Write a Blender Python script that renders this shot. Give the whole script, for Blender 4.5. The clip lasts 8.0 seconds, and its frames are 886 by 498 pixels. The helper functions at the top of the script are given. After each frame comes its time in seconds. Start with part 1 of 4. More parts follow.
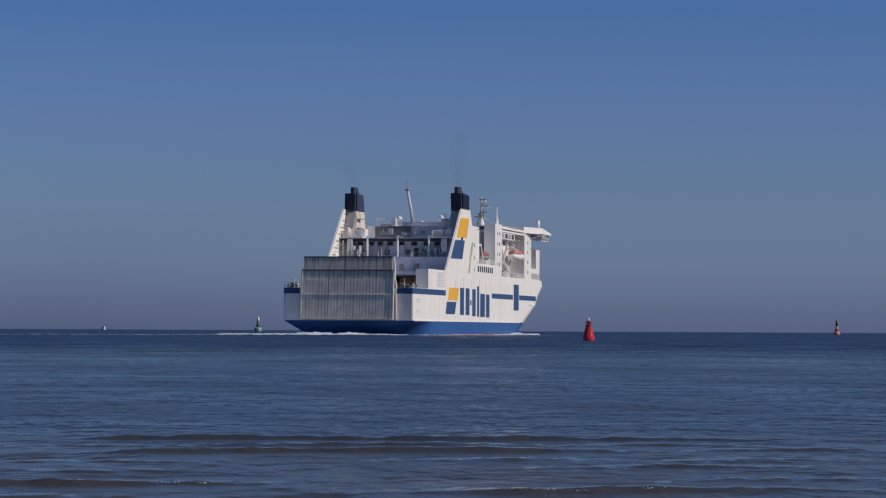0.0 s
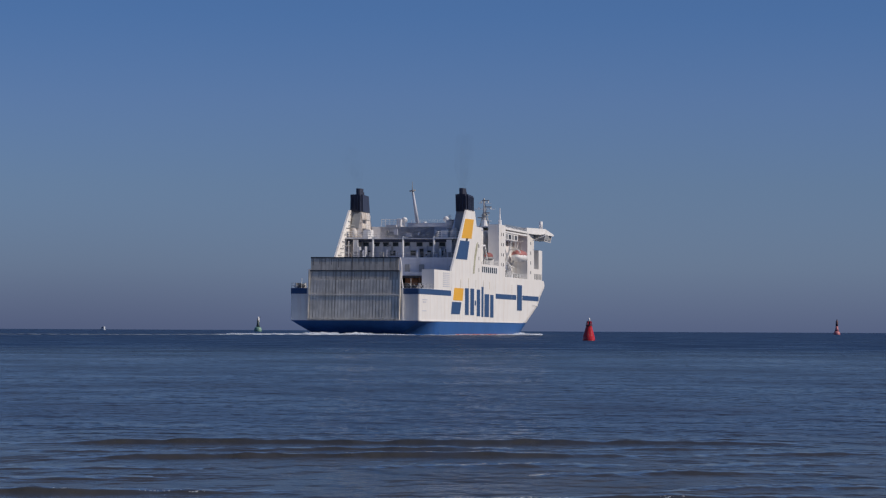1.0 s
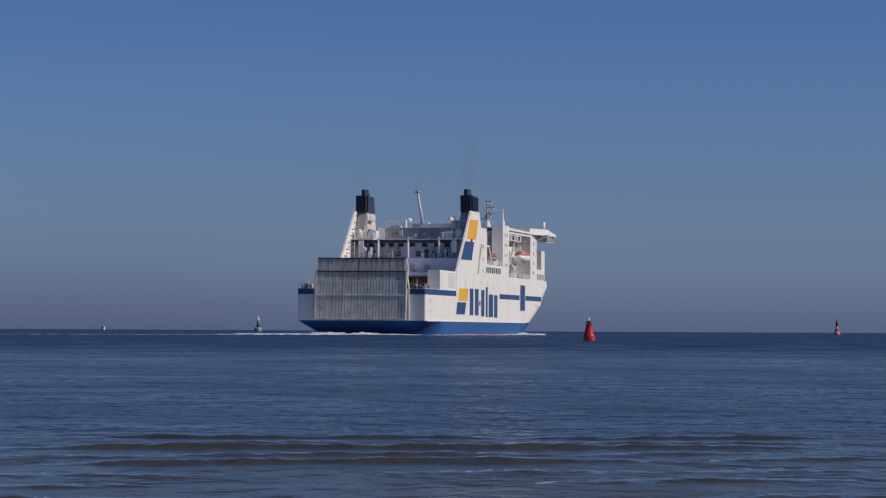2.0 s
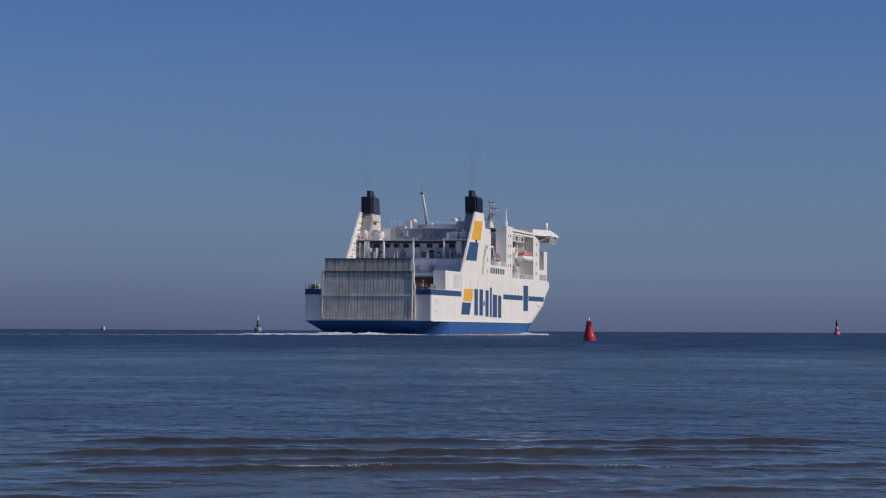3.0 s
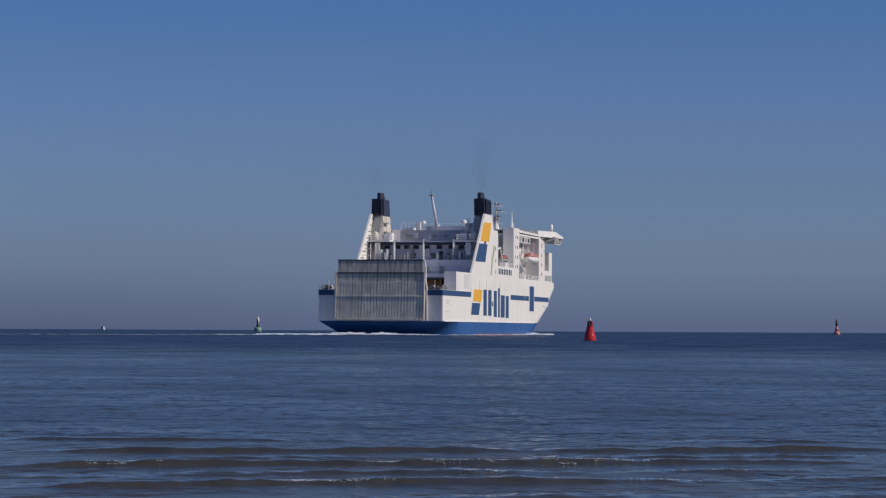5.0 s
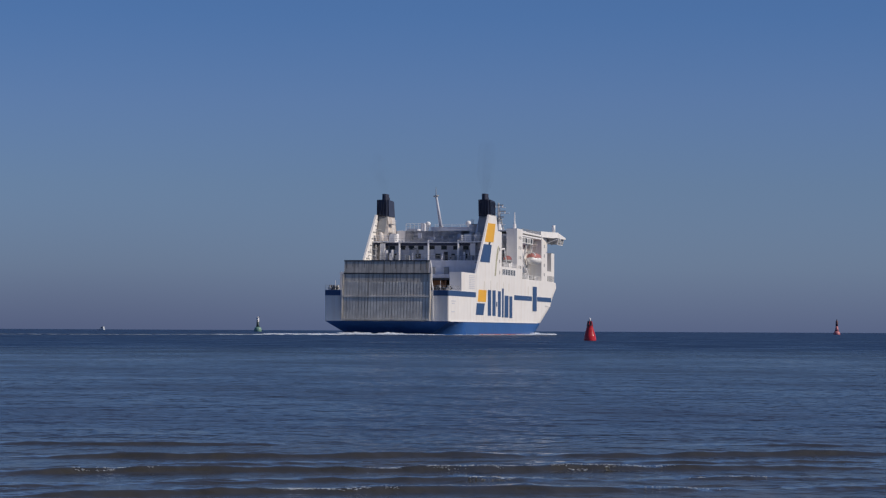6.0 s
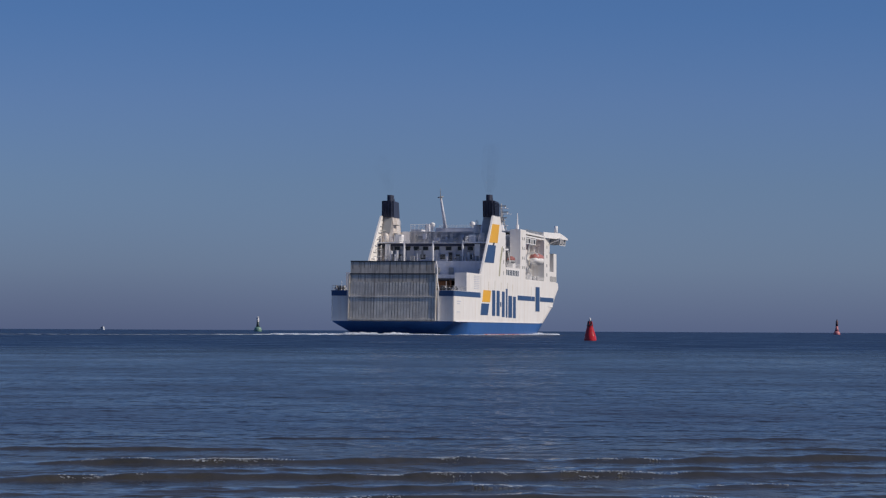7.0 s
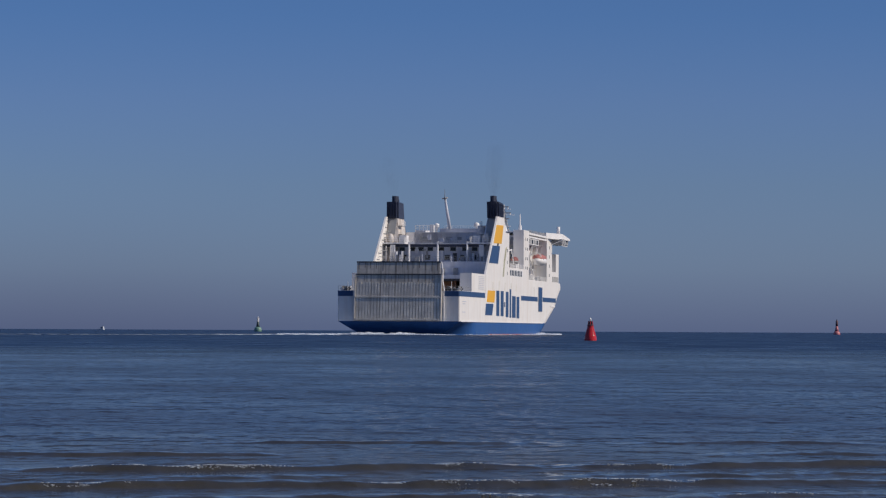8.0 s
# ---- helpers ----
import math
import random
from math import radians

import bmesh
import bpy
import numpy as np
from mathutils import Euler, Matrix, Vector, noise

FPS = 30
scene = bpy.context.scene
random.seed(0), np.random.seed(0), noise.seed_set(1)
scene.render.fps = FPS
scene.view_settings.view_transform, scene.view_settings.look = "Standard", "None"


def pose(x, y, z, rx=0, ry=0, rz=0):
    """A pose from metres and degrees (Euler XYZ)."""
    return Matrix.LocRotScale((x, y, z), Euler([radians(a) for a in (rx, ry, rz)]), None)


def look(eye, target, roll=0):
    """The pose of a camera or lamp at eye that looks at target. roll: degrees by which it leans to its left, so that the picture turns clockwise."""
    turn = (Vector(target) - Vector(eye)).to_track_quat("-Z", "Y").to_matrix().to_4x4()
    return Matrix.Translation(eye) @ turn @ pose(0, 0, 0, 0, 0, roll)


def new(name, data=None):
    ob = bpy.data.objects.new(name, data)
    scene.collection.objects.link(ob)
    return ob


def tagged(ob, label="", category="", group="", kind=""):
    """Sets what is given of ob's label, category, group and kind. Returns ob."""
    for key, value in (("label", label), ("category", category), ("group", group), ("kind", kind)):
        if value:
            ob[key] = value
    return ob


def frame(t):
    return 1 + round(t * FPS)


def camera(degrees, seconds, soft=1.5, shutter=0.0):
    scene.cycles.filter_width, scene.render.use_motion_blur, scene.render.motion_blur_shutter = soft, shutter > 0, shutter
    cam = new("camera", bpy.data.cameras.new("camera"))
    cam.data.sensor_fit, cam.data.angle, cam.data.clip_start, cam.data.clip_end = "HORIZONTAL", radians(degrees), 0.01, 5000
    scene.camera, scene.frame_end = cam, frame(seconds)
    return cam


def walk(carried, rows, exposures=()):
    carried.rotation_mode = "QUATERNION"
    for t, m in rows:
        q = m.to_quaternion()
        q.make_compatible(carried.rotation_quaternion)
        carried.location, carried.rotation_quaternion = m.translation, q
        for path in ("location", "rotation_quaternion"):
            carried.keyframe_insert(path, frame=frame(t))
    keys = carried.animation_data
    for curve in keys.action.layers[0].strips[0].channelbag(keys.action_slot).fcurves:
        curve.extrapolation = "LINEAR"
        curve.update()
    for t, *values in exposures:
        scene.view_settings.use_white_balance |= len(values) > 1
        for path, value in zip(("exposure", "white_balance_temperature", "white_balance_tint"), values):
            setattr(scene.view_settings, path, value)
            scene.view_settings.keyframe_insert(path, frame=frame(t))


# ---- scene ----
# One fixed long-lens camera on a beach, just above the water.
FOV = 16.2825
EYE = (0.0, 0.0, 1.0)
cam = camera(FOV, 8.0, soft=1.25)
CAM_POSE = look(EYE, (0.0, 100.0, 1.0 + 100.0 * 0.026254), 0.278)
walk(cam, [(0.0, CAM_POSE), (8.0, CAM_POSE)], exposures=[(0.0, 0.0), (4.0, 0.05), (8.0, 0.08)])

# ---- light ----
SUN_AZ = radians(102)      # from the view axis towards the right
SUN_EL = radians(34)
world = bpy.data.worlds.new("sky")
scene.world = world
world.use_nodes = True
wn, wl = world.node_tree.nodes, world.node_tree.links
wn.clear()
sky = wn.new("ShaderNodeTexSky")
sky.sky_type = "NISHITA"
sky.sun_disc = False
sky.sun_elevation = SUN_EL
sky.sun_rotation = SUN_AZ
sky.altitude = 0
sky.air_density = 1.0
sky.dust_density = 0.6
sky.ozone_density = 3.0
w_coord = wn.new("ShaderNodeTexCoord")
w_split = wn.new("ShaderNodeSeparateXYZ")
w_ramp = wn.new("ShaderNodeValToRGB")
w_mul = wn.new("ShaderNodeMix")
w_mul.data_type, w_mul.blend_type = "RGBA", "MULTIPLY"
w_mul.inputs["Factor"].default_value = 1.0
w_bg = wn.new("ShaderNodeBackground")
w_bg.inputs["Strength"].default_value = 0.075
w_out = wn.new("ShaderNodeOutputWorld")
wl.new(w_coord.outputs["Generated"], w_split.inputs[0])
wl.new(w_split.outputs["Z"], w_ramp.inputs["Fac"])
wl.new(sky.outputs["Color"], w_mul.inputs["A"])
wl.new(w_ramp.outputs["Color"], w_mul.inputs["B"])
# the haze bank is denser towards the open sea on the left
w_side = wn.new("ShaderNodeMapRange")
w_side.interpolation_type = "SMOOTHSTEP"
w_low = wn.new("ShaderNodeMapRange")
w_low.interpolation_type = "SMOOTHSTEP"
for node, start, end in ((w_side, 0.02, -0.13), (w_low, 0.05, 0.0)):
    node.inputs["From Min"].default_value = start
    node.inputs["From Max"].default_value = end
wl.new(w_split.outputs["X"], w_side.inputs["Value"])
wl.new(w_split.outputs["Z"], w_low.inputs["Value"])
w_bank = wn.new("ShaderNodeMath")
w_bank.operation = "MULTIPLY"
wl.new(w_side.outputs["Result"], w_bank.inputs[0])
wl.new(w_low.outputs["Result"], w_bank.inputs[1])
w_haze = wn.new("ShaderNodeMix")
w_haze.data_type, w_haze.blend_type = "RGBA", "MULTIPLY"
w_haze.inputs["B"].default_value = (0.88, 0.86, 0.87, 1)
wl.new(w_bank.outputs[0], w_haze.inputs["Factor"])
wl.new(w_mul.outputs["Result"], w_haze.inputs["A"])
wl.new(w_haze.outputs["Result"], w_bg.inputs["Color"])
wl.new(w_bg.outputs["Background"], w_out.inputs["Surface"])
# A bank of dull haze lies on the horizon; the air above it is clear.
HAZE = [(0.0, (0.37, 0.49, 1.10)),
        (0.0204, (0.42, 0.565, 1.08)),
        (0.0465, (0.40, 0.535, 0.96)),
        (0.074, (0.375, 0.51, 0.94)),
        (0.103, (0.305, 0.475, 0.89)),
        (0.15, (0.35, 0.44, 0.73)), (0.22, (0.39, 0.39, 0.515)),
        (0.4, (0.48, 0.485, 0.63)), (0.6, (0.78, 0.82, 1.04)), (1.0, (1.25, 1.35, 1.65))]
el = w_ramp.color_ramp.elements
while len(el) < len(HAZE):
    el.new(0.5)
for e, (pos, c) in zip(el, HAZE):
    e.position, e.color = pos, (*c, 1)

sun = new("sun", bpy.data.lights.new("sun", "SUN"))
sun.data.energy = 3.2
sun.data.angle = radians(0.53)
sun.data.color = (1.0, 0.885, 0.745)
SUN_DIR = Vector((math.sin(SUN_AZ) * math.cos(SUN_EL), math.cos(SUN_AZ) * math.cos(SUN_EL), math.sin(SUN_EL)))
sun.matrix_world = look(SUN_DIR * 900, (0, 0, 0))


# ---- materials ----
def material(name, colour, rough=0.5, metal=0.0, vary=0.15, grain=1.5, bump=0.0, stains=None, streak=0.0, clear=0.0, reach=(0.54, 0.78), across=0.9):
    """A painted or worn surface: fine grain, broad patches and, if asked, vertical streaks of another colour."""
    m = bpy.data.materials.new(name)
    m.use_nodes = True
    n, l = m.node_tree.nodes, m.node_tree.links
    b = n["Principled BSDF"]
    b.inputs["Metallic"].default_value = metal
    b.inputs["Coat Weight"].default_value = clear
    tc = n.new("ShaderNodeTexCoord")
    fine = n.new("ShaderNodeTexNoise")
    fine.inputs["Scale"].default_value = grain
    fine.inputs["Detail"].default_value = 6
    broad = n.new("ShaderNodeTexNoise")
    broad.inputs["Scale"].default_value = grain * 0.13
    broad.inputs["Detail"].default_value = 3
    l.new(tc.outputs["Object"], fine.inputs["Vector"])
    l.new(tc.outputs["Object"], broad.inputs["Vector"])
    add = n.new("ShaderNodeMath")
    l.new(fine.outputs["Fac"], add.inputs[0])
    l.new(broad.outputs["Fac"], add.inputs[1])
    ramp = n.new("ShaderNodeMapRange")
    ramp.inputs["From Min"].default_value = 0.6
    ramp.inputs["From Max"].default_value = 1.4
    ramp.inputs["To Min"].default_value = 1 - vary
    ramp.inputs["To Max"].default_value = 1 + vary * 0.5
    l.new(add.outputs[0], ramp.inputs["Value"])
    mul = n.new("ShaderNodeVectorMath")
    mul.operation = "SCALE"
    mul.inputs[0].default_value = colour
    l.new(ramp.outputs["Result"], mul.inputs["Scale"])
    out = mul.outputs["Vector"]
    if stains:
        mp = n.new("ShaderNodeMapping")
        mp.inputs["Scale"].default_value = (across, across, 0.07)
        l.new(tc.outputs["Object"], mp.inputs["Vector"])
        st = n.new("ShaderNodeTexNoise")
        st.inputs["Scale"].default_value = 1.1
        st.inputs["Detail"].default_value = 5
        l.new(mp.outputs["Vector"], st.inputs["Vector"])
        sr = n.new("ShaderNodeMapRange")
        sr.inputs["From Min"].default_value = reach[0]
        sr.inputs["From Max"].default_value = reach[1]
        sr.inputs["To Max"].default_value = streak
        l.new(st.outputs["Fac"], sr.inputs["Value"])
        mx = n.new("ShaderNodeMix")
        mx.data_type = "RGBA"
        l.new(sr.outputs["Result"], mx.inputs["Factor"])
        l.new(out, mx.inputs["A"])
        mx.inputs["B"].default_value = (*stains, 1)
        out = mx.outputs["Result"]
    l.new(out, b.inputs["Base Color"])
    rr = n.new("ShaderNodeMapRange")
    rr.inputs["To Min"].default_value = max(0.02, rough - 0.1)
    rr.inputs["To Max"].default_value = min(1, rough + 0.1)
    l.new(fine.outputs["Fac"], rr.inputs["Value"])
    l.new(rr.outputs["Result"], b.inputs["Roughness"])
    if bump:
        bp = n.new("ShaderNodeBump")
        bp.inputs["Strength"].default_value = bump
        bp.inputs["Distance"].default_value = 0.05
        l.new(fine.outputs["Fac"], bp.inputs["Height"])
        l.new(bp.outputs["Normal"], b.inputs["Normal"])
    return m


WHITE = material("white ship paint", (0.80, 0.79, 0.775), 0.45, vary=0.08, grain=0.6, stains=(0.55, 0.42, 0.29), streak=0.36, reach=(0.5, 0.78), bump=0.1)
WHITE_CLEAN = material("white deck paint", (0.79, 0.79, 0.795), 0.5, vary=0.12, grain=0.8, stains=(0.40, 0.36, 0.33), streak=0.3)
SOOTY = material("soot-stained white paint", (0.66, 0.615, 0.57), 0.55, vary=0.2, grain=0.8, stains=(0.24, 0.17, 0.12), streak=0.75, reach=(0.46, 0.68))
# white paint toned darker and bluer, standing in for shade on aft-facing parts
HOUSE = material("aged white house paint in shade tone", (0.605, 0.63, 0.70), 0.55, vary=0.14, grain=0.7, stains=(0.36, 0.34, 0.34), streak=0.35)
# hull blue greyed slightly, with the haze over the ferry put into its colour
BLUE = material("blue hull paint", (0.026, 0.102, 0.315), 0.4, vary=0.2, grain=0.5, stains=(0.05, 0.13, 0.30), streak=0.4)
MARK_BLUE = material("blue marking paint", (0.027, 0.075, 0.19), 0.45, vary=0.15, grain=0.8)
MARK_YELLOW = material("yellow marking paint", (0.80, 0.42, 0.025), 0.45, vary=0.1, grain=0.8)
# navy raised above its own tone to imitate haze lifting the darks
NAVY = material("dark navy funnel paint", (0.025, 0.033, 0.066), 0.5, vary=0.3, grain=0.8)
RED_BOOT = material("red waterline paint", (0.42, 0.09, 0.06), 0.6, vary=0.25, grain=0.7)
RAMP = material("weathered grey ramp steel", (0.64, 0.59, 0.51), 0.6, vary=0.3, grain=0.9, stains=(0.12, 0.095, 0.07), streak=0.6, reach=(0.48, 0.70), across=2.0, bump=0.3)
RAMP_RIB = material("pale ramp stiffener steel", (0.78, 0.74, 0.66), 0.6, vary=0.5, grain=0.5, stains=(0.22, 0.16, 0.11), streak=0.7, across=2.0)
# dark tone also raised for painted-in haze
DARK = material("dark steel", (0.042, 0.046, 0.055), 0.5, vary=0.3, grain=2)
RUST = material("rust-streaked steel", (0.20, 0.165, 0.13), 0.7, vary=0.3, grain=1.5)
PALE_DECK = material("pale grey deck paint", (0.5, 0.5, 0.51), 0.6, vary=0.2, grain=1.0)
# olive tone carries the shadow in a curved gap of the plating
OLIVE = material("greenish gap-shadow paint", (0.40, 0.40, 0.30), 0.7, vary=0.4, grain=1.5)
GREY = material("grey deck steel", (0.30, 0.31, 0.32), 0.6, vary=0.2, grain=1.0)
WINDOW = material("dark window glass", (0.012, 0.015, 0.02), 0.1, vary=0.1, grain=1)
BROWN = material("brown cargo tarpaulin", (0.20, 0.085, 0.035), 0.7, vary=0.3, grain=1.0)
ORANGE = material("faded red lifeboat plastic", (0.42, 0.165, 0.15), 0.45, vary=0.15, grain=1.5)
BUOY_RED = material("red buoy paint", (0.56, 0.024, 0.032), 0.16, vary=0.25, grain=2.5, stains=(0.22, 0.02, 0.02), streak=0.5)
DULL_RED = material("dull red rubber", (0.28, 0.09, 0.08), 0.6, vary=0.3, grain=2.0)
# boat white lowered and blued to paint in the haze before it
HAZY_WHITE = material("haze-dulled white boat paint", (0.55, 0.60, 0.66), 0.5, vary=0.1, grain=1.0)
MAST_GREEN = material("dark green mast paint", (0.045, 0.075, 0.075), 0.5, vary=0.3, grain=1.5)
# top mark's dark colour lifted to maroon, with distance haze painted in
MAROON = material("haze-dulled maroon paint", (0.10, 0.045, 0.06), 0.6, vary=0.2, grain=1.5)
# red paled in the base colour to imitate haze over the far buoy
HAZED_RED = material("haze-paled red paint", (0.50, 0.17, 0.19), 0.5, vary=0.2, grain=1.5)
OLD_FOAM = material("thin old foam", (0.13, 0.17, 0.235), 0.7, vary=0.3, grain=0.3)
BUOY_GREEN = material("weathered green buoy paint", (0.16, 0.30, 0.24), 0.45, vary=0.3, grain=1.5)
LAMP_WHITE = material("white lantern housing", (0.8, 0.8, 0.8), 0.2, vary=0.05, grain=2)
SAND = material("wet sand", (0.16, 0.13, 0.09), 0.8, vary=0.3, grain=3, bump=0.4)
FOAM = material("white sea foam", (0.62, 0.69, 0.78), 0.8, vary=0.25, grain=1.2)


def water(name, far=True):
    """Sea water: clear gloss over a body that is sandy brown in the shallows and deep blue further out."""
    m = bpy.data.materials.new(name)
    m.use_nodes = True
    n, l = m.node_tree.nodes, m.node_tree.links
    b = n["Principled BSDF"]
    b.inputs["IOR"].default_value = 1.333
    b.inputs["Roughness"].default_value = 0.08
    tc = n.new("ShaderNodeTexCoord")
    geo = n.new("ShaderNodeNewGeometry")
    sep = n.new("ShaderNodeSeparateXYZ")
    l.new(geo.outputs["Position"], sep.inputs[0])
    dep = n.new("ShaderNodeMath")
    dep.operation = "LOGARITHM"
    dep.inputs[1].default_value = 10
    l.new(sep.outputs["Y"], dep.inputs[0])
    ramp = n.new("ShaderNodeValToRGB")
    stops = [(1.20, (0.046, 0.039, 0.023)), (1.42, (0.041, 0.037, 0.025)), (1.51, (0.026, 0.032, 0.048)), (2.12, (0.026, 0.041, 0.053)),
             (2.27, (0.007, 0.024, 0.064)), (3.4, (0.006, 0.021, 0.060))]
    els = ramp.color_ramp.elements
    while len(els) < len(stops):
        els.new(0.5)
    for e, (pos, c) in zip(els, stops):
        e.position, e.color = (pos - 1.0) / 3.0, (*c, 1)
    mr = n.new("ShaderNodeMapRange")
    mr.inputs["From Min"].default_value = 1.0
    mr.inputs["From Max"].default_value = 4.0
    l.new(dep.outputs[0], mr.inputs["Value"])
    l.new(mr.outputs["Result"], ramp.inputs["Fac"])
    if far:
        rough = n.new("ShaderNodeMapRange")
        rough.inputs["From Min"].default_value = 2.04
        rough.inputs["From Max"].default_value = 2.32
        rough.inputs["To Min"].default_value = 0.19
        rough.inputs["To Max"].default_value = 0.35
        l.new(dep.outputs[0], rough.inputs["Value"])
    # clouds of stirred sand and gusts
    pm = n.new("ShaderNodeMapping")
    pm.inputs["Scale"].default_value = (0.05, 0.012, 1)
    l.new(tc.outputs["Object"], pm.inputs["Vector"])
    gust = n.new("ShaderNodeTexNoise")
    gust.inputs["Scale"].default_value = 1.0
    gust.inputs["Detail"].default_value = 4
    l.new(pm.outputs["Vector"], gust.inputs["Vector"])
    gm = n.new("ShaderNodeMapRange")
    gm.inputs["From Min"].default_value = 0.3
    gm.inputs["From Max"].default_value = 0.7
    gm.inputs["To Min"].default_value = 0.75
    gm.inputs["To Max"].default_value = 1.25
    l.new(gust.outputs["Fac"], gm.inputs["Value"])
    # wind streaks
    wm = n.new("ShaderNodeMapping")
    wm.inputs["Scale"].default_value = (0.14, 0.07, 1)
    l.new(tc.outputs["Object"], wm.inputs["Vector"])
    ws = n.new("ShaderNodeTexNoise")
    ws.inputs["Scale"].default_value = 1.0
    ws.inputs["Detail"].default_value = 5
    ws.inputs["Roughness"].default_value = 0.65
    l.new(wm.outputs["Vector"], ws.inputs["Vector"])
    wr = n.new("ShaderNodeMapRange")
    wr.inputs["From Min"].default_value = 0.35
    wr.inputs["From Max"].default_value = 0.65
    wr.inputs["To Min"].default_value = 0.6
    wr.inputs["To Max"].default_value = 1.4
    l.new(ws.outputs["Fac"], wr.inputs["Value"])
    wk = n.new("ShaderNodeMath")
    wk.operation = "MULTIPLY"
    l.new(gm.outputs["Result"], wk.inputs[0])
    l.new(wr.outputs["Result"], wk.inputs[1])
    vm = n.new("ShaderNodeVectorMath")
    vm.operation = "SCALE"
    l.new(ramp.outputs["Color"], vm.inputs[0])
    l.new(wk.outputs[0] if far else gm.outputs["Result"], vm.inputs["Scale"])
    if far:
        rk = n.new("ShaderNodeMath")
        rk.operation = "MULTIPLY"
        l.new(rough.outputs["Result"], rk.inputs[0])
        l.new(wr.outputs["Result"], rk.inputs[1])
        l.new(rk.outputs[0], b.inputs["Roughness"])
    l.new(vm.outputs["Vector"], b.inputs["Base Color"])
    # wind ripples at three sizes
    last = None
    for scale, stretch, strength, dist in ((0.35, 2.2, 1.0, 0.42), (1.6, 1.8, 1.0, 0.11), (6.0, 1.3, 0.9, 0.022)):
        mp = n.new("ShaderNodeMapping")
        mp.inputs["Scale"].default_value = (scale * stretch, scale, scale)
        l.new(tc.outputs["Object"], mp.inputs["Vector"])
        nz = n.new("ShaderNodeTexNoise")
        nz.inputs["Scale"].default_value = 1.0
        nz.inputs["Detail"].default_value = 3
        l.new(mp.outputs["Vector"], nz.inputs["Vector"])
        bp = n.new("ShaderNodeBump")
        bp.inputs["Distance"].default_value = dist
        if far:
            bs = n.new("ShaderNodeMath")
            bs.operation = "MULTIPLY"
            bs.inputs[1].default_value = strength
            l.new(gm.outputs["Result"], bs.inputs[0])
            l.new(bs.outputs[0], bp.inputs["Strength"])
        else:
            bp.inputs["Strength"].default_value = strength * 0.35
        l.new(nz.outputs["Fac"], bp.inputs["Height"])
        if last:
            l.new(last.outputs["Normal"], bp.inputs["Normal"])
        last = bp
    l.new(last.outputs["Normal"], b.inputs["Normal"])
    return m


def smoke_material():
    m = bpy.data.materials.new("thin exhaust smoke")
    m.use_nodes = True
    n, l = m.node_tree.nodes, m.node_tree.links
    n.clear()
    out = n.new("ShaderNodeOutputMaterial")
    mix = n.new("ShaderNodeMixShader")
    clear = n.new("ShaderNodeBsdfTransparent")
    soot = n.new("ShaderNodeBsdfDiffuse")
    soot.inputs["Color"].default_value = (0.10, 0.09, 0.07, 1)
    tc = n.new("ShaderNodeTexCoord")
    nz = n.new("ShaderNodeTexNoise")
    nz.inputs["Scale"].default_value = 0.22
    nz.inputs["Detail"].default_value = 3
    mr = n.new("ShaderNodeMapRange")
    mr.inputs["From Min"].default_value = 0.38
    mr.inputs["From Max"].default_value = 0.75
    mr.inputs["To Max"].default_value = 0.034
    l.new(tc.outputs["Object"], nz.inputs["Vector"])
    l.new(nz.outputs["Fac"], mr.inputs["Value"])
    l.new(mr.outputs["Result"], mix.inputs["Fac"])
    l.new(clear.outputs[0], mix.inputs[1])
    l.new(soot.outputs[0], mix.inputs[2])
    l.new(mix.outputs[0], out.inputs["Surface"])
    return m


SMOKE = smoke_material()
SEA = water("sea water")
SWELL = water("shallow swell water", far=False)


# ---- mesh helpers ----
def part(name, bm, mat, parent=None, label="", smooth=False):
    me = bpy.data.meshes.new(name)
    bmesh.ops.recalc_face_normals(bm, faces=bm.faces)
    bm.to_mesh(me)
    bm.free()
    me.materials.append(mat)
    if smooth:
        me.shade_smooth()
    ob = new(name, me)
    ob.parent = parent
    if label:
        ob["label"] = label
    return ob


def box(x0, x1, y0, y1, z0, z1, bm=None, bevel=0.0):
    bm = bm or bmesh.new()
    c = bmesh.ops.create_cube(bm, size=1.0)["verts"]
    for v in c:
        v.co = ((x0 + x1) / 2 + v.co.x * (x1 - x0), (y0 + y1) / 2 + v.co.y * (y1 - y0), (z0 + z1) / 2 + v.co.z * (z1 - z0))
    if bevel:
        edges = list({e for v in c for e in v.link_edges})
        bmesh.ops.bevel(bm, geom=edges, offset=bevel, segments=2, affect="EDGES")
    return bm


def prism(poly, x0, x1, bm=None):
    """A plate whose outline poly lies in (y, z), from x0 to x1."""
    bm = bm or bmesh.new()
    a = [bm.verts.new((x0, y, z)) for y, z in poly]
    b = [bm.verts.new((x1, y, z)) for y, z in poly]
    bm.faces.new(a)
    bm.faces.new(b[::-1])
    for i in range(len(poly)):
        j = (i + 1) % len(poly)
        bm.faces.new((a[i], b[i], b[j], a[j]))
    return bm


def rod(p0, p1, r0, r1=None, seg=10, bm=None):
    bm = bm or bmesh.new()
    p0, p1 = Vector(p0), Vector(p1)
    r1 = r0 if r1 is None else r1
    d = p1 - p0
    m = Matrix.Translation((p0 + p1) / 2) @ d.to_track_quat("Z", "Y").to_matrix().to_4x4()
    bmesh.ops.create_cone(bm, cap_ends=True, segments=seg, radius1=r0, radius2=max(r1, 0.001), depth=d.length, matrix=m)
    return bm


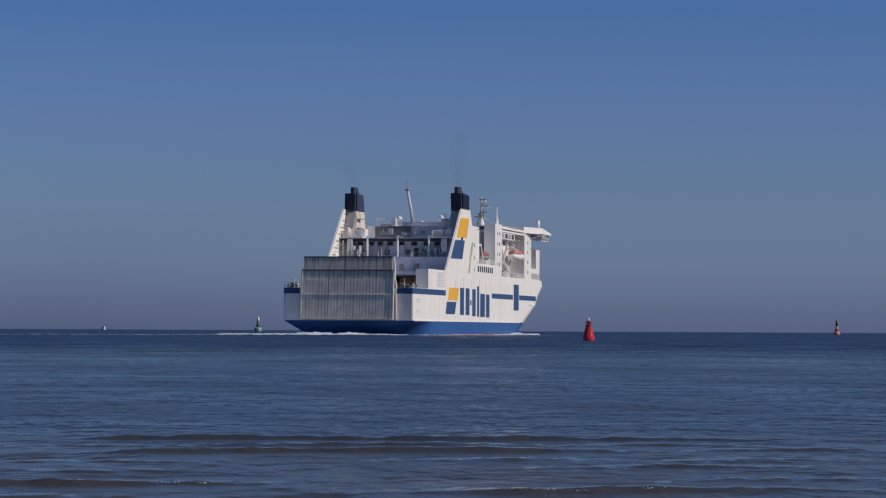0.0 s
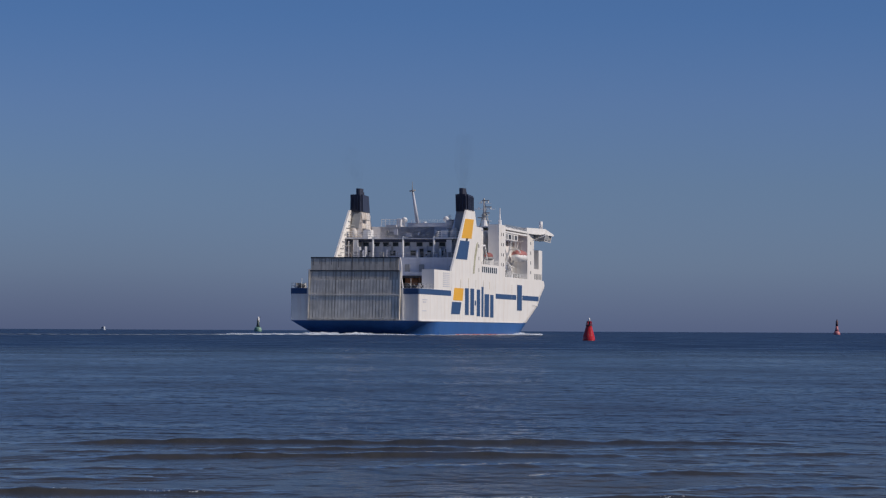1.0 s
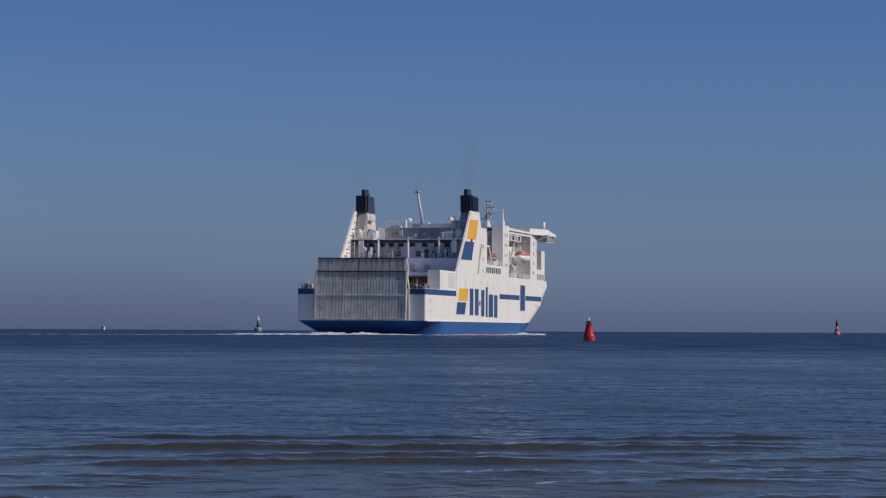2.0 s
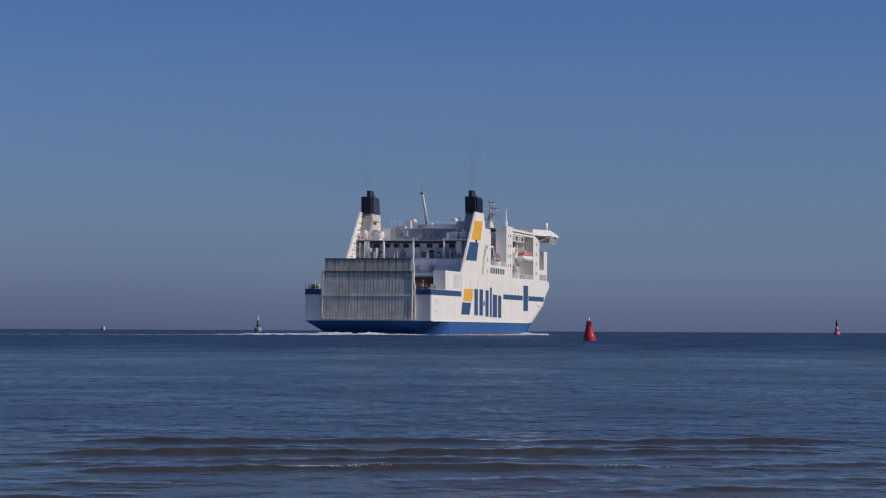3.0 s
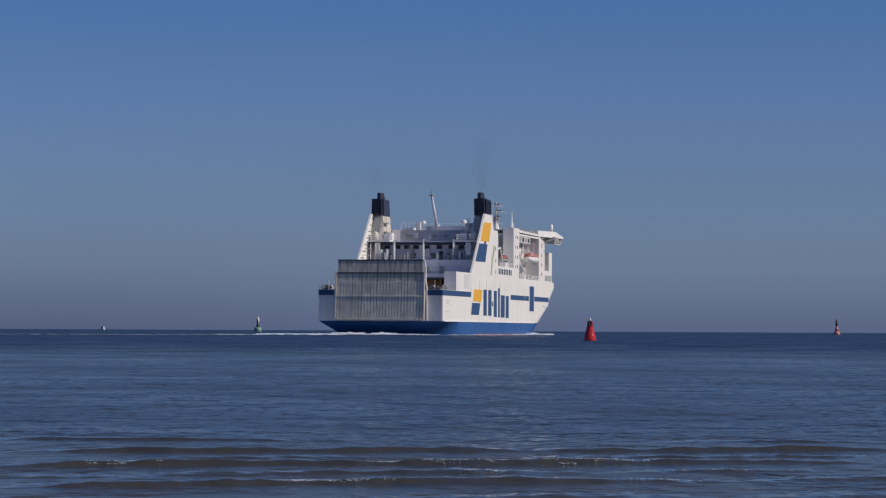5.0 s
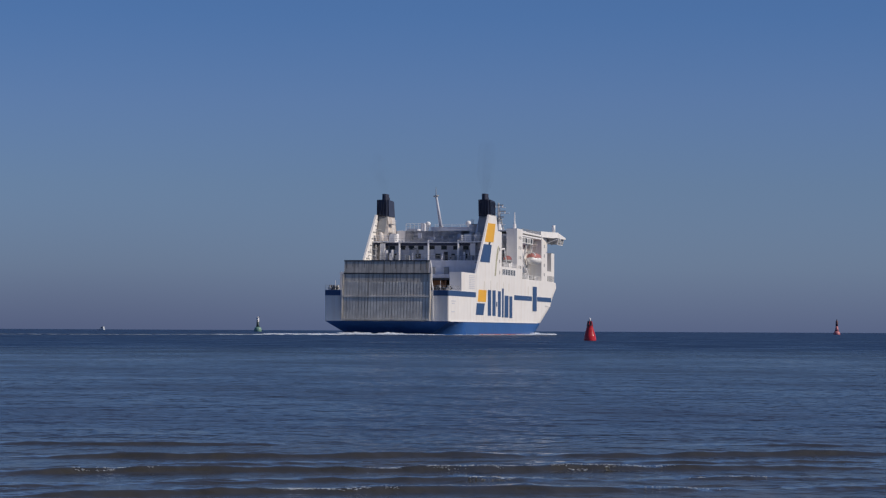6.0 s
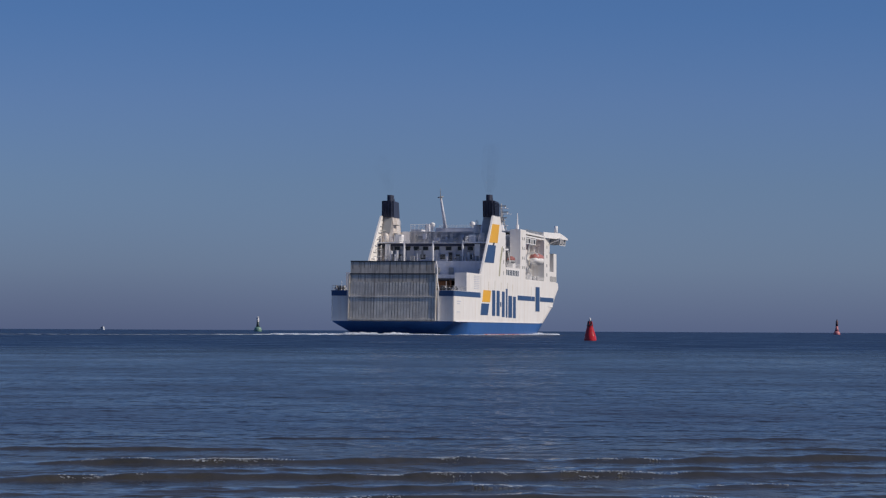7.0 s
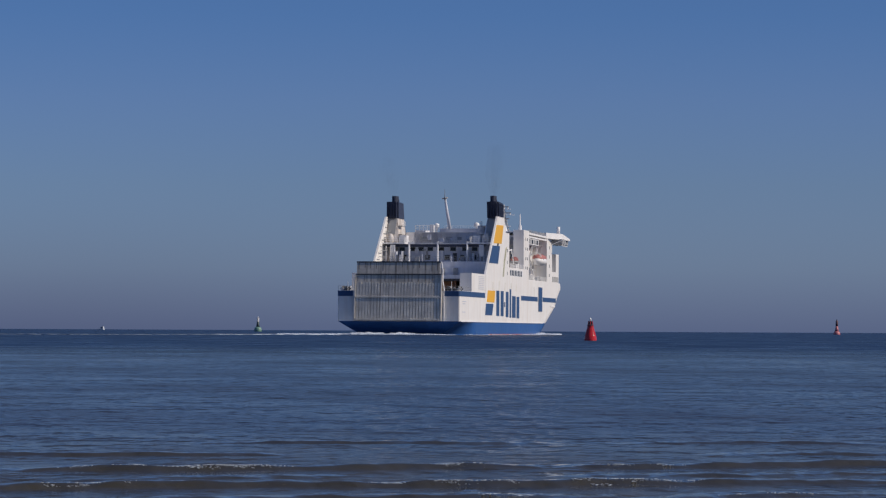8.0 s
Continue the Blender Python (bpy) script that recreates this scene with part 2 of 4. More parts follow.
def lathe(profile, seg=24, bm=None, at=(0, 0, 0)):
    """A turned body from (radius, height) pairs."""
    bm = bm or bmesh.new()
    rings = []
    for r, z in profile:
        rings.append([bm.verts.new((at[0] + r * math.cos(2 * math.pi * i / seg), at[1] + r * math.sin(2 * math.pi * i / seg), at[2] + z)) for i in range(seg)])
    for a, b in zip(rings, rings[1:]):
        for i in range(seg):
            bm.faces.new((a[i], a[(i + 1) % seg], b[(i + 1) % seg], b[i]))
    bm.faces.new(rings[0][::-1])
    bm.faces.new(rings[-1])
    return bm


def railing(points, height=1.1, rails=3, step=2.0, r=0.05):
    """Posts and rails along a line of points."""
    bm = bmesh.new()
    for p, q in zip(points, points[1:]):
        p, q = Vector(p), Vector(q)
        n = max(1, round((q - p).length / step))
        for i in range(n + 1):
            c = p.lerp(q, i / n)
            rod(c, c + Vector((0, 0, height)), r, seg=4, bm=bm)
        for k in range(rails):
            h = Vector((0, 0, height * (k + 1) / rails))
            rod(p + h, q + h, r * 0.8, seg=4, bm=bm)
    return bm


def pebble():
    """Corners and faces of one small rounded lump."""
    bm = bmesh.new()
    bmesh.ops.create_icosphere(bm, subdivisions=1, radius=1)
    co = np.array([v.co[:] for v in bm.verts])
    faces = np.array([[v.index for v in f.verts] for f in bm.faces])
    bm.free()
    return co, faces


LUMP_CO, LUMP_FACES = pebble()


class Heap:
    """Many small lumps gathered into one mesh."""

    def __init__(self):
        self.co, self.count = [], 0

    def add(self, m):
        a = np.array(m)
        self.co.append(LUMP_CO @ a[:3, :3].T + a[:3, 3])
        self.count += 1

    def into(self, bm):
        me = bpy.data.meshes.new("heap")
        n = len(LUMP_CO)
        faces = (LUMP_FACES[None] + n * np.arange(self.count)[:, None, None]).reshape(-1, 3)
        me.from_pydata(np.concatenate(self.co).tolist(), [], faces.tolist())
        bm.from_mesh(me)
        bpy.data.meshes.remove(me)
        return bm


def sheet(name, xs, ys, zs, mat, smooth=True):
    """A grid of rows by columns from numpy arrays of one shape."""
    rows, cols = xs.shape
    co = np.stack([xs, ys, zs], -1).reshape(-1, 3)
    i = np.arange(rows * cols).reshape(rows, cols)
    quads = np.stack([i[:-1, :-1], i[:-1, 1:], i[1:, 1:], i[1:, :-1]], -1).reshape(-1, 4)
    me = bpy.data.meshes.new(name)
    me.vertices.add(len(co))
    me.vertices.foreach_set("co", co.astype(np.float32).ravel())
    me.loops.add(quads.size)
    me.loops.foreach_set("vertex_index", quads.astype(np.int32).ravel())
    me.polygons.add(len(quads))
    me.polygons.foreach_set("loop_start", np.arange(0, quads.size, 4, dtype=np.int32))
    me.update(calc_edges=True)
    me.materials.append(mat)
    if smooth:
        me.shade_smooth()
    return new(name, me)


def waves(x, y, count, lo, hi, amp, spread, seed):
    """The height of a sum of small travelling waves that run towards the beach."""
    r = np.random.default_rng(seed)
    z = np.zeros_like(x)
    for _ in range(count):
        lam = math.exp(r.uniform(math.log(lo), math.log(hi)))
        a = r.normal(0, spread)
        k = 2 * math.pi / lam
        ph = k * (x * math.sin(a) + y * math.cos(a)) + r.uniform(0, 6.283)
        # short crests: each wave train swells and dies along its length
        env = 0.5 + 0.5 * np.sin(x * 2 * math.pi / (lam * r.uniform(0.8, 2.2)) + y * 2 * math.pi / (lam * r.uniform(5, 12)) + r.uniform(0, 6.283))
        z += amp * lam * env * (np.sin(ph) + 0.25 * np.sin(2 * ph))
    return z / math.sqrt(count)


# ---- ground and sea ----
gy = np.array([-300.0, -60, -8, 0, 6, 14, 40, 200, 4800])
gz = np.array([6.0, 2.0, 0.12, 0.02, -0.06, -0.12, -0.6, -4.0, -25.0])
gx = np.linspace(-4000, 4000, 9)
GX, GY = np.meshgrid(gx, gy)
ground = sheet("ground", GX, GY, np.repeat(gz[:, None], 9, 1), SAND)
tagged(ground, "pale sandy beach and sea bed", "ground", kind="structure")

near = [5.0]
while near[-1] < 330:
    near.append(near[-1] + 0.028 * (max(near[-1], 15) / 15) ** 1.3)
rows_y = np.concatenate([near, np.geomspace(340, 4900, 26)])
fan = np.linspace(-0.175, 0.175, 420)
wide = np.array([1.5, 5, 15, 40, 100, 300, 900, 2500])
core_x = rows_y[:, None] * fan[None, :]
SX = np.concatenate([core_x[:, :1] - wide[None, ::-1], core_x, core_x[:, -1:] + wide[None, :]], 1)
SY = np.repeat(rows_y[:, None], SX.shape[1], 1)
calm = 0.34 + 0.66 * np.clip((SY - 21) / 13, 0, 1)
fade = np.clip((330 - SY) / 120, 0, 1) * (np.abs(SX) < SY * 0.1751)
SZ = (waves(SX, SY, 44, 0.14, 0.34, 0.0195, 1.5, 3) * np.clip((130 - SY) / 70, 0, 1)
      + waves(SX, SY, 30, 0.35, 0.9, 0.012, 1.5, 5) * np.clip((SY - 30) / 30, 0, 1)
      + waves(SX, SY, 14, 0.45, 1.2, 0.004, 1.2, 4)) * fade * calm
sea = sheet("water", SX, SY, SZ, SEA)
tagged(sea, "dark blue rippled sea, brownish near the beach", "sea", kind="structure")


# ---- swell running in over the shallows ----
def swell(seed, tall, spans, bend):
    """One low shore wave: a long ridge of water with a steep front towards the beach. spans: (x, half length, share of the height)."""
    xs = np.linspace(-9, 9, 361)
    # dense across the crest
    s = np.concatenate([np.linspace(-0.75, -0.32, 8, endpoint=False), np.linspace(-0.32, 0.12, 30, endpoint=False), np.linspace(0.12, 1.5, 26)])
    X, S = np.meshgrid(xs, s)
    r = np.random.default_rng(seed)
    line = bend * np.sin(X * r.uniform(0.25, 0.5) + r.uniform(0, 6)) + 0.08 * np.sin(X * r.uniform(1.2, 2.2) + r.uniform(0, 6)) + 0.03 * np.sin(X * 5.1 + r.uniform(0, 6))
    share = np.full_like(X, 0.05)
    for c, half, a in spans:
        share = np.maximum(share, a / (1 + np.exp((np.abs(X - c) - 1.2 * half) * 3.5)))
    share *= 0.86 + 0.14 * np.sin(X * 2.3 + r.uniform(0, 6)) + 0.09 * np.sin(X * 6.7 + r.uniform(0, 6)) + 0.06 * np.sin(X * 13.1 + r.uniform(0, 6))
    front = np.exp(-np.abs(np.minimum(S, 0) / 0.11) ** 2.0)
    back = np.exp(-np.abs(np.maximum(S, 0) / 0.45) ** 2.0)
    Z = 0.74 * tall * share * front * back
    Z += waves(X, S + line, 20, 0.12, 0.45, 0.021, 0.8, seed + 50) * np.clip(share * 3, 0, 1)
    edge = np.minimum(np.clip((S + 0.75) / 0.3, 0, 1), np.clip((1.5 - S) / 0.5, 0, 1))
    Z -= 0.035 * (1 - edge) + 0.006
    ob = sheet("shore_wave", X, S + line, Z, SWELL)
    tagged(ob, "low brownish shore wave running in over sand", "wave", group="shore waves")
    return ob, xs, line[0], share[0]


def crest_foam(parent, xs, line, share, stretches, tall, seed):
    """Broken water along the crest: a ragged thin line and many specks that run down the face."""
    r = np.random.default_rng(seed)
    heap = Heap()
    for x0, x1, count in stretches:
        for _ in range(count // 6):
            cx, cs = r.uniform(x0, x1), abs(r.normal(0.0, 0.045))
            lace = 1 if r.uniform() < 0.6 else 3
            for _ in range(14):
                x = cx + r.normal(0, 0.03 * lace)
                i = int(np.clip((x + 9) / 18 * 360, 0, 360))
                sl = -abs(cs / lace + r.normal(0, 0.010))
                z = 0.74 * tall * share[i] * math.exp(-abs(sl / 0.11) ** 2.0) - 0.004
                size = r.uniform(0.0006, 0.0018)
                heap.add(Matrix.Translation((x, line[i] + sl, z)) @ Matrix.Diagonal((size * r.uniform(1.5, 8.0), size * 2.5, size * r.uniform(0.5, 1.2), 1)))
    ob = part("foam", heap.into(bmesh.new()), FOAM, parent, "white broken water on the crest", smooth=True)
    tagged(ob, kind="stuff")
    return ob


# (distance at the start, height, stretches of crest, bend, broken stretches)
WAVES = [
    (17.9, 0.050, [(-2.2, 1.2, 0.9), (2.6, 1.0, 0.7)], 0.15, []),
    (19.2, 0.058, [(1.15, 1.1, 1.0), (-3.0, 0.5, 0.6)], 0.10, [(0.3, 1.7, 30)]),
    (20.7, 0.060, [(-2.5, 0.9, 1.0), (2.3, 0.5, 0.6)], 0.14, [(-2.6, -1.5, 24)]),
    (22.5, 0.052, [(1.8, 0.55, 1.0), (-2.7, 0.6, 0.5)], 0.10, []),
    (24.2, 0.056, [(0.4, 0.55, 0.9), (-2.6, 0.5, 0.6), (2.6, 0.4, 0.7)], 0.10, []),
    (26.1, 0.066, [(-0.6, 1.7, 1.0), (3.0, 0.5, 0.7)], 0.08, [(-1.25, -0.5, 120), (0.4, 1.5, 20)]),
    (27.5, 0.054, [(-0.7, 1.0, 1.0), (1.85, 0.4, 0.9), (-3.0, 0.4, 0.6)], 0.10, [(0.05, 0.35, 40), (1.6, 2.1, 40)]),
    (29.0, 0.070, [(-0.3, 2.6, 1.0)], 0.09, [(-0.7, 0.2, 120), (0.6, 1.4, 90), (-2.9, -2.2, 60)]),
    (30.4, 0.045, [(2.0, 0.9, 0.9), (-1.6, 0.6, 0.8)], 0.10, []),
    (31.7, 0.072, [(-1.4, 1.5, 1.0), (2.2, 1.3, 0.95)], 0.09, [(-2.2, -1.5, 170), (-0.5, 0.2, 60), (1.0, 1.4, 50), (-3.0, -2.4, 50)]),
    (34.2, 0.066, [(-2.9, 0.8, 1.0), (2.9, 0.6, 0.7)], 0.12, []),
    (36.8, 0.055, [(-0.8, 1.0, 0.9), (2.6, 0.8, 0.8)], 0.12, []),
]
SWELLS, FOAMS = [], []
for i, (y0, tall, spans, bend, broken) in enumerate(WAVES):
    ob, wx, wline, wshare = swell(100 + i, tall, spans, bend)
    if broken:
        FOAMS.append((crest_foam(ob, wx, wline, wshare, broken, tall, 300 + i), y0))
    SWELLS.append((ob, y0))

# ---- the ferry: x to its starboard side, y to its bow, z up from the waterline ----
ferry = tagged(new("ferry"), "white car ferry with blue stripe and hull, twin dark funnels", "ferry")
BEAM = 13.6
CORNER = 0.45     # radius of the stern's upright corners


def half_breadth(y, z):
    """Half the hull's width: full amidships, drawn in at the stern below the chine and flared at the bow."""
    zs = [-2.0, 0.0, 3.0, 7.4, 9.4, 12.2, 15.0]
    start = np.interp(z, zs, [108, 113, 125, 143.5, 147, 155, 153])
    run = np.interp(z, zs, [44, 42, 40, 35, 33, 29, 27])
    b = BEAM
    if y > start:
        b = BEAM * (1 - ((y - start) / run) ** 2)
    if z < 2.95:
        lack = 4.7 * min(1.0, (2.95 - z) / 2.95) * min(1.0, max(0.0, 1 - (y - 6.0) / 14.0))
        b = min(b, BEAM - lack)
    elif y < CORNER and z < 9.7:
        b = min(b, BEAM - CORNER + math.sqrt(max(0.0, CORNER ** 2 - (CORNER - y) ** 2)))
    return max(b, 0.0)


def bow_end(z):
    zs = [-2.0, 0.0, 3.0, 7.4, 9.4, 12.2, 15.0]
    return float(np.interp(z, zs, [152, 155, 165, 178.5, 180, 184, 180]))


def shell(z0, z1, stern, levels, cap_top=False, cap_bottom=False, open_stern=False):
    """A band of the hull between two heights, closed at the stern."""
    bm = bmesh.new()
    grid = []
    for z in np.linspace(z0, z1, levels):
        end = bow_end(z)
        y0 = stern + 0.9 * max(0.0, 2.95 - z)
        ys = [y0 + c for c in (0.0, 0.02, 0.07, 0.15, 0.27, 0.45)] + [y0 + 1.8 * k for k in range(1, 12)] + [y0 + 21.6 + (end - y0 - 21.6) * (1 - (1 - k / 48) ** 1.6) for k in range(49)]
        star = [bm.verts.new((half_breadth(y, z), y, z)) for y in ys[:-1]]
        tip = bm.verts.new((0, end, z))
        port = [bm.verts.new((-half_breadth(y, z), y, z)) for y in ys[:-1]][::-1]
        grid.append(star + [tip] + port)
    n = len(grid[0])
    for a, b in zip(grid, grid[1:]):
        for i in range(n - open_stern):
            j = (i + 1) % n
            bm.faces.new((a[i], a[j], b[j], b[i]))
    if cap_top:
        bm.faces.new(grid[-1])
    if cap_bottom:
        bm.faces.new(grid[0][::-1])
    return bm


part("boot_topping", box(13.5, 13.63, 38, 113, -0.3, 0.2), RED_BOOT, ferry, "red paint at the waterline")
part("lower_hull", shell(-2.0, 2.95, 0.0, 10, cap_bottom=True), BLUE, ferry, "blue lower hull with a chine at the stern")
part("hull", shell(2.95, 9.6, 0.0, 12, cap_top=True), WHITE, ferry, "white upper hull")
part("upper_hull", shell(9.6, 13.6, 33.5, 8, cap_top=True, open_stern=True), WHITE, ferry, "white shell plating")

# rubbing edge between white and blue
part("fender_rail", box(13.58, 13.72, 0.7, 124, 2.86, 3.02), WHITE_CLEAN, ferry)

# blue stripe, in three lengths on each side, and round the stern corners
for s in (1, -1):
    for y0, y1 in ((0.45, 33.1), (87.4, 115.3), (124.0, 148.0)):
        part("stripe", box(*sorted((s * 13.585, s * 13.64)), y0, y1, 8.4, 9.55), MARK_BLUE, ferry, "dark blue painted stripe")
for x0, x1 in ((-13.15, -9.7), (9.75, 13.15)):
    part("stripe", box(x0, x1, -0.05, 0.0, 8.4, 9.55), MARK_BLUE, ferry, "dark blue painted stripe")
for s in (1, -1):
    bm = bmesh.new()
    bend = [(s * (BEAM - CORNER + (CORNER + 0.04) * math.sin(a)), CORNER - (CORNER + 0.04) * math.cos(a)) for a in np.linspace(0, math.pi / 2, 7)]
    lo = [bm.verts.new((x, y, 8.4)) for x, y in bend]
    hi = [bm.verts.new((x, y, 9.55)) for x, y in bend]
    for i in range(6):
        bm.faces.new((lo[i], lo[i + 1], hi[i + 1], hi[i]))
    part("stripe", bm, MARK_BLUE, ferry, "dark blue painted stripe", smooth=True)

# painted marks on the starboard side
def mark(poly, mat, label, x=13.60, name="painted_mark"):
    return part(name, prism(poly, x - 0.02, x + 0.05), mat, ferry, label)


mark([(35.5, 7.5), (46.3, 7.5), (47.5, 10.2), (36.9, 10.2)], MARK_YELLOW, "yellow slanted square")
mark([(33.2, 4.5), (43.1, 4.5), (45.0, 7.15), (34.4, 7.15)], MARK_BLUE, "dark blue slanted square")
# plain upright bars stand for the lettering
BARS = [(49.2, 53.6, 4.4, 10.3), (55.6, 60.0, 4.4, 10.3), (60.9, 62.4, 6.6, 7.7), (63.4, 67.4, 4.2, 10.2),
        (69.2, 71.6, 4.1, 10.9), (73.0, 78.6, 4.1, 9.3), (80.2, 84.4, 4.0, 9.2)]
for y0, y1, z0, z1 in BARS:
    mark([(y0, z0), (y1, z0), (y1, z1), (y0, z1)], MARK_BLUE, "dark blue bar")
mark([(116.4, 5.9), (122.8, 5.9), (122.9, 12.05), (116.5, 12.05)], MARK_BLUE, "dark blue upright bar", 13.66)
for y, z, w in ((2.6, 7.2, 5.0), (3.2, 6.7, 3.2), (2.6, 4.9, 4.0)):
    mark([(y, z), (y + w, z), (y + w, z + 0.22), (y, z + 0.22)], HOUSE, "small faint grey bar", 13.59)

# stern doors: a tall ribbed ramp with a folded flap on top
ramp = part("stern_ramp", box(-9.65, 9.65, -0.75, -0.05, 3.0, 13.05, bevel=0.06), RAMP, ferry, "weathered grey ribbed steel ramp, raised")
r = np.random.default_rng(8)
for i in range(28):
    x = -8.95 + 17.9 * i / 27
    part("rib", box(x - 0.2, x + 0.2, -0.81, -0.75, 3.3, 11.3 + r.uniform(-0.15, 0.15)), RAMP_RIB, ramp)
for i in range(13):
    x = -9.0 + 18.0 * i / 12
    part("seam", box(x - 0.04, x + 0.04, -0.77, -0.75, 11.6, 12.95), RUST, ramp)
for z in (3.25, 8.15):
    part("beam", box(-9.6, 9.6, -0.95, -0.75, z - 0.14, z + 0.14), RAMP_RIB, ramp)
for x in (-9.55, 9.55):
    part("edge_beam", box(x - 0.12, x + 0.12, -0.95, -0.7, 3.0, 13.0), RAMP_RIB, ramp)
for i in range(7):
    x = -9 + 3 * i
    part("hinge", box(x - 0.1, x + 0.1, -0.98, -0.75, 3.0, 3.5), RAMP_RIB, ramp)
flap = part("ramp_flap", prism([(-0.75, 13.2), (-0.3, 13.2), (-0.3, 15.75), (-0.75, 15.75)], -9.25, 9.2), RAMP, ferry, "folded grey upper ramp flap")
part("top_edge", box(-9.3, 9.25, -0.85, -0.2, 15.72, 15.95), DARK, flap, "dark rusty top edge")
for k in range(14):
    x = -8.8 + 17.5 * k / 13 + r.uniform(-0.2, 0.2)
    part("seam", box(x - 0.055, x + 0.055, -0.765, -0.75, 15.72 - r.uniform(0.8, 2.4), 15.72), RUST, flap, "dark rust streak at a joint")
part("fold_edge", box(-9.4, 9.4, -0.9, -0.2, 13.02, 13.22), DARK, flap, "dark fold line")
# the raised ramp leans slightly towards the bow
LEAN = Matrix.Translation((0, -0.85, 3.0)) @ pose(0, 0, 0, -6.5) @ Matrix.Translation((0, 0, -3.0))
ramp.matrix_basis = LEAN
flap.matrix_basis = LEAN
for s in (1, -1):
    # only the starboard arm is fitted
    if s < 0:
        part("ramp_guide", box(-10.1, -9.75, -0.25, 0.0, 3.1, 9.55), HOUSE, ferry)
        continue
    bm = bmesh.new()
    pts = [(s * 9.4, 0.1, 15.9), (s * 9.75, 0.0, 14.0), (s * 9.8, -0.3, 11.5), (s * 10.1, -0.3, 9.6)]
    for a, b in zip(pts, pts[1:]):
        rod(a, b, 0.16, seg=6, bm=bm)
    part("lifting_arm", bm, WHITE_CLEAN, ferry, "white curved lifting arm")
    part("ramp_guide", box(*sorted((s * 9.75, s * 10.1)), -0.25, 0.0, 3.1, 9.55), WHITE_CLEAN, ferry)

# mooring decks at both quarters
for s in (1, -1):
    part("deck_railing", railing([(s * 10.2, 0.15, 9.6), (s * 13.45, 0.15, 9.6), (s * 13.45, 15.0, 9.6)], 1.0, 2, 1.5, 0.025), GREY, ferry)
    r = np.random.default_rng(5 + s)
    for k in range(11):
        x, y = s * r.uniform(10.4, 13.2), r.uniform(0.5, 5)
        bm = rod((x, y, 9.6), (x, y, 9.6 + r.uniform(0.5, 1.1)), r.uniform(0.2, 0.35), seg=8)
        rod((x - 0.45, y, 10.0), (x + 0.45, y, 10.0), 0.2, seg=8, bm=bm)
        part("mooring_bollard", bm, PALE_DECK if k % 3 == 0 else DARK, ferry, "pale mooring gear" if k % 3 == 0 else "dark mooring gear")
    # narrow side house with louvres
    house = part("side_house", box(*sorted((s * 10.9, s * 13.55)), 15.0, 34.0, 9.6, 13.75), WHITE, ferry, "white side house with louvres")
    for k in range(8):
        z = 10.3 + k * 0.4
        part("louvre", box(*sorted((s * 13.55, s * 13.63)), 24.5, 31.5, z, z + 0.14), HOUSE, house)
    part("mast_light", rod((s * 11.5, 1.0, 9.6), (s * 11.5, 1.0, 11.6), 0.05, seg=6), WHITE_CLEAN, ferry)

# upper vehicle deck: end wall with an opening, roof as a terrace
END = 33.4
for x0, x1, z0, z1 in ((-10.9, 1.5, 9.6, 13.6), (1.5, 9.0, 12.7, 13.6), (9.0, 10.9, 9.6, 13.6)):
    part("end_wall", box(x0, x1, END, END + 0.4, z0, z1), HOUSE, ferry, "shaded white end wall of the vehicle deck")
part("lintel", box(1.5, 9.0, END - 0.3, END, 12.3, 12.75), DARK, ferry, "dark lintel over the opening")
part("garage_back", box(-10.8, 10.8, 58, 58.4, 9.6, 13.5), DARK, ferry)
cargo = part("cargo_trailer", box(3.2, 6.0, 34.8, 49, 9.9, 12.2, bevel=0.1), BROWN, ferry, "brown covered trailer on the vehicle deck")
part("door_post", box(6.5, 6.9, END - 0.25, END, 9.6, 12.3), BROWN, ferry, "rusty brown door post")
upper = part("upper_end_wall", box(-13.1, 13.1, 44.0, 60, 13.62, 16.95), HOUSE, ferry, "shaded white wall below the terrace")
for x in (-9, -5.5, -1.5, 1.2, 4.4):
    part("wall_locker", box(x, x + 1.1, 43.6, 44.0, 13.7, 15.4, bevel=0.05), GREY, upper)
part("terrace_railing", railing([(-10.8, 44.2, 16.95), (11.8, 44.2, 16.95)], 1.1, 3, 2.0, 0.04), GREY, ferry)

# aft accommodation in steps between the funnels
def window_row(parent, xs, y, z, w=1.2, h=0.8):
    for x in xs:
        pane = part("window", box(x - w / 2, x + w / 2, y - 0.06, y + 0.02, z - h / 2, z + h / 2), WINDOW, parent, "dark cabin window")
        part("frame", box(x - w / 2 - 0.1, x + w / 2 + 0.1, y - 0.03, y, z - h / 2 - 0.1, z + h / 2 + 0.1), GREY, pane)


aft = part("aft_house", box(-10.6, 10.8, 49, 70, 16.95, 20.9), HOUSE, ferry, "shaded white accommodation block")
window_row(aft, (-8.7, -6.2, -4.2, -2.0, 0.6, 3.4, 6.2, 8.5), 49, 19.95)
window_row(aft, (-8.3, -2.6, 2.0, 5.4, 9.0), 49, 18.0, 1.1, 1.0)
part("door", box(3.4, 4.3, 48.9, 49.0, 17.0, 19.0), DARK, aft, "dark doorway")
part("raft_canister", rod((8.4, 47.6, 17.0), (8.4, 47.6, 19.0), 0.34, seg=12), WHITE_CLEAN, ferry, "white cylindrical locker")
for x in (-7.5, -5, 5.6, 6.6, 9.4, 10.1):
    part("deck_locker", box(x, x + 0.8, 46.4, 47.4, 16.95, 18.1, bevel=0.05), GREY, ferry)
shade = part("sun_deck", box(-12.6, 11.2, 47.6, 60, 20.9, 21.1), HOUSE, ferry, "upper deck with a dark edge")
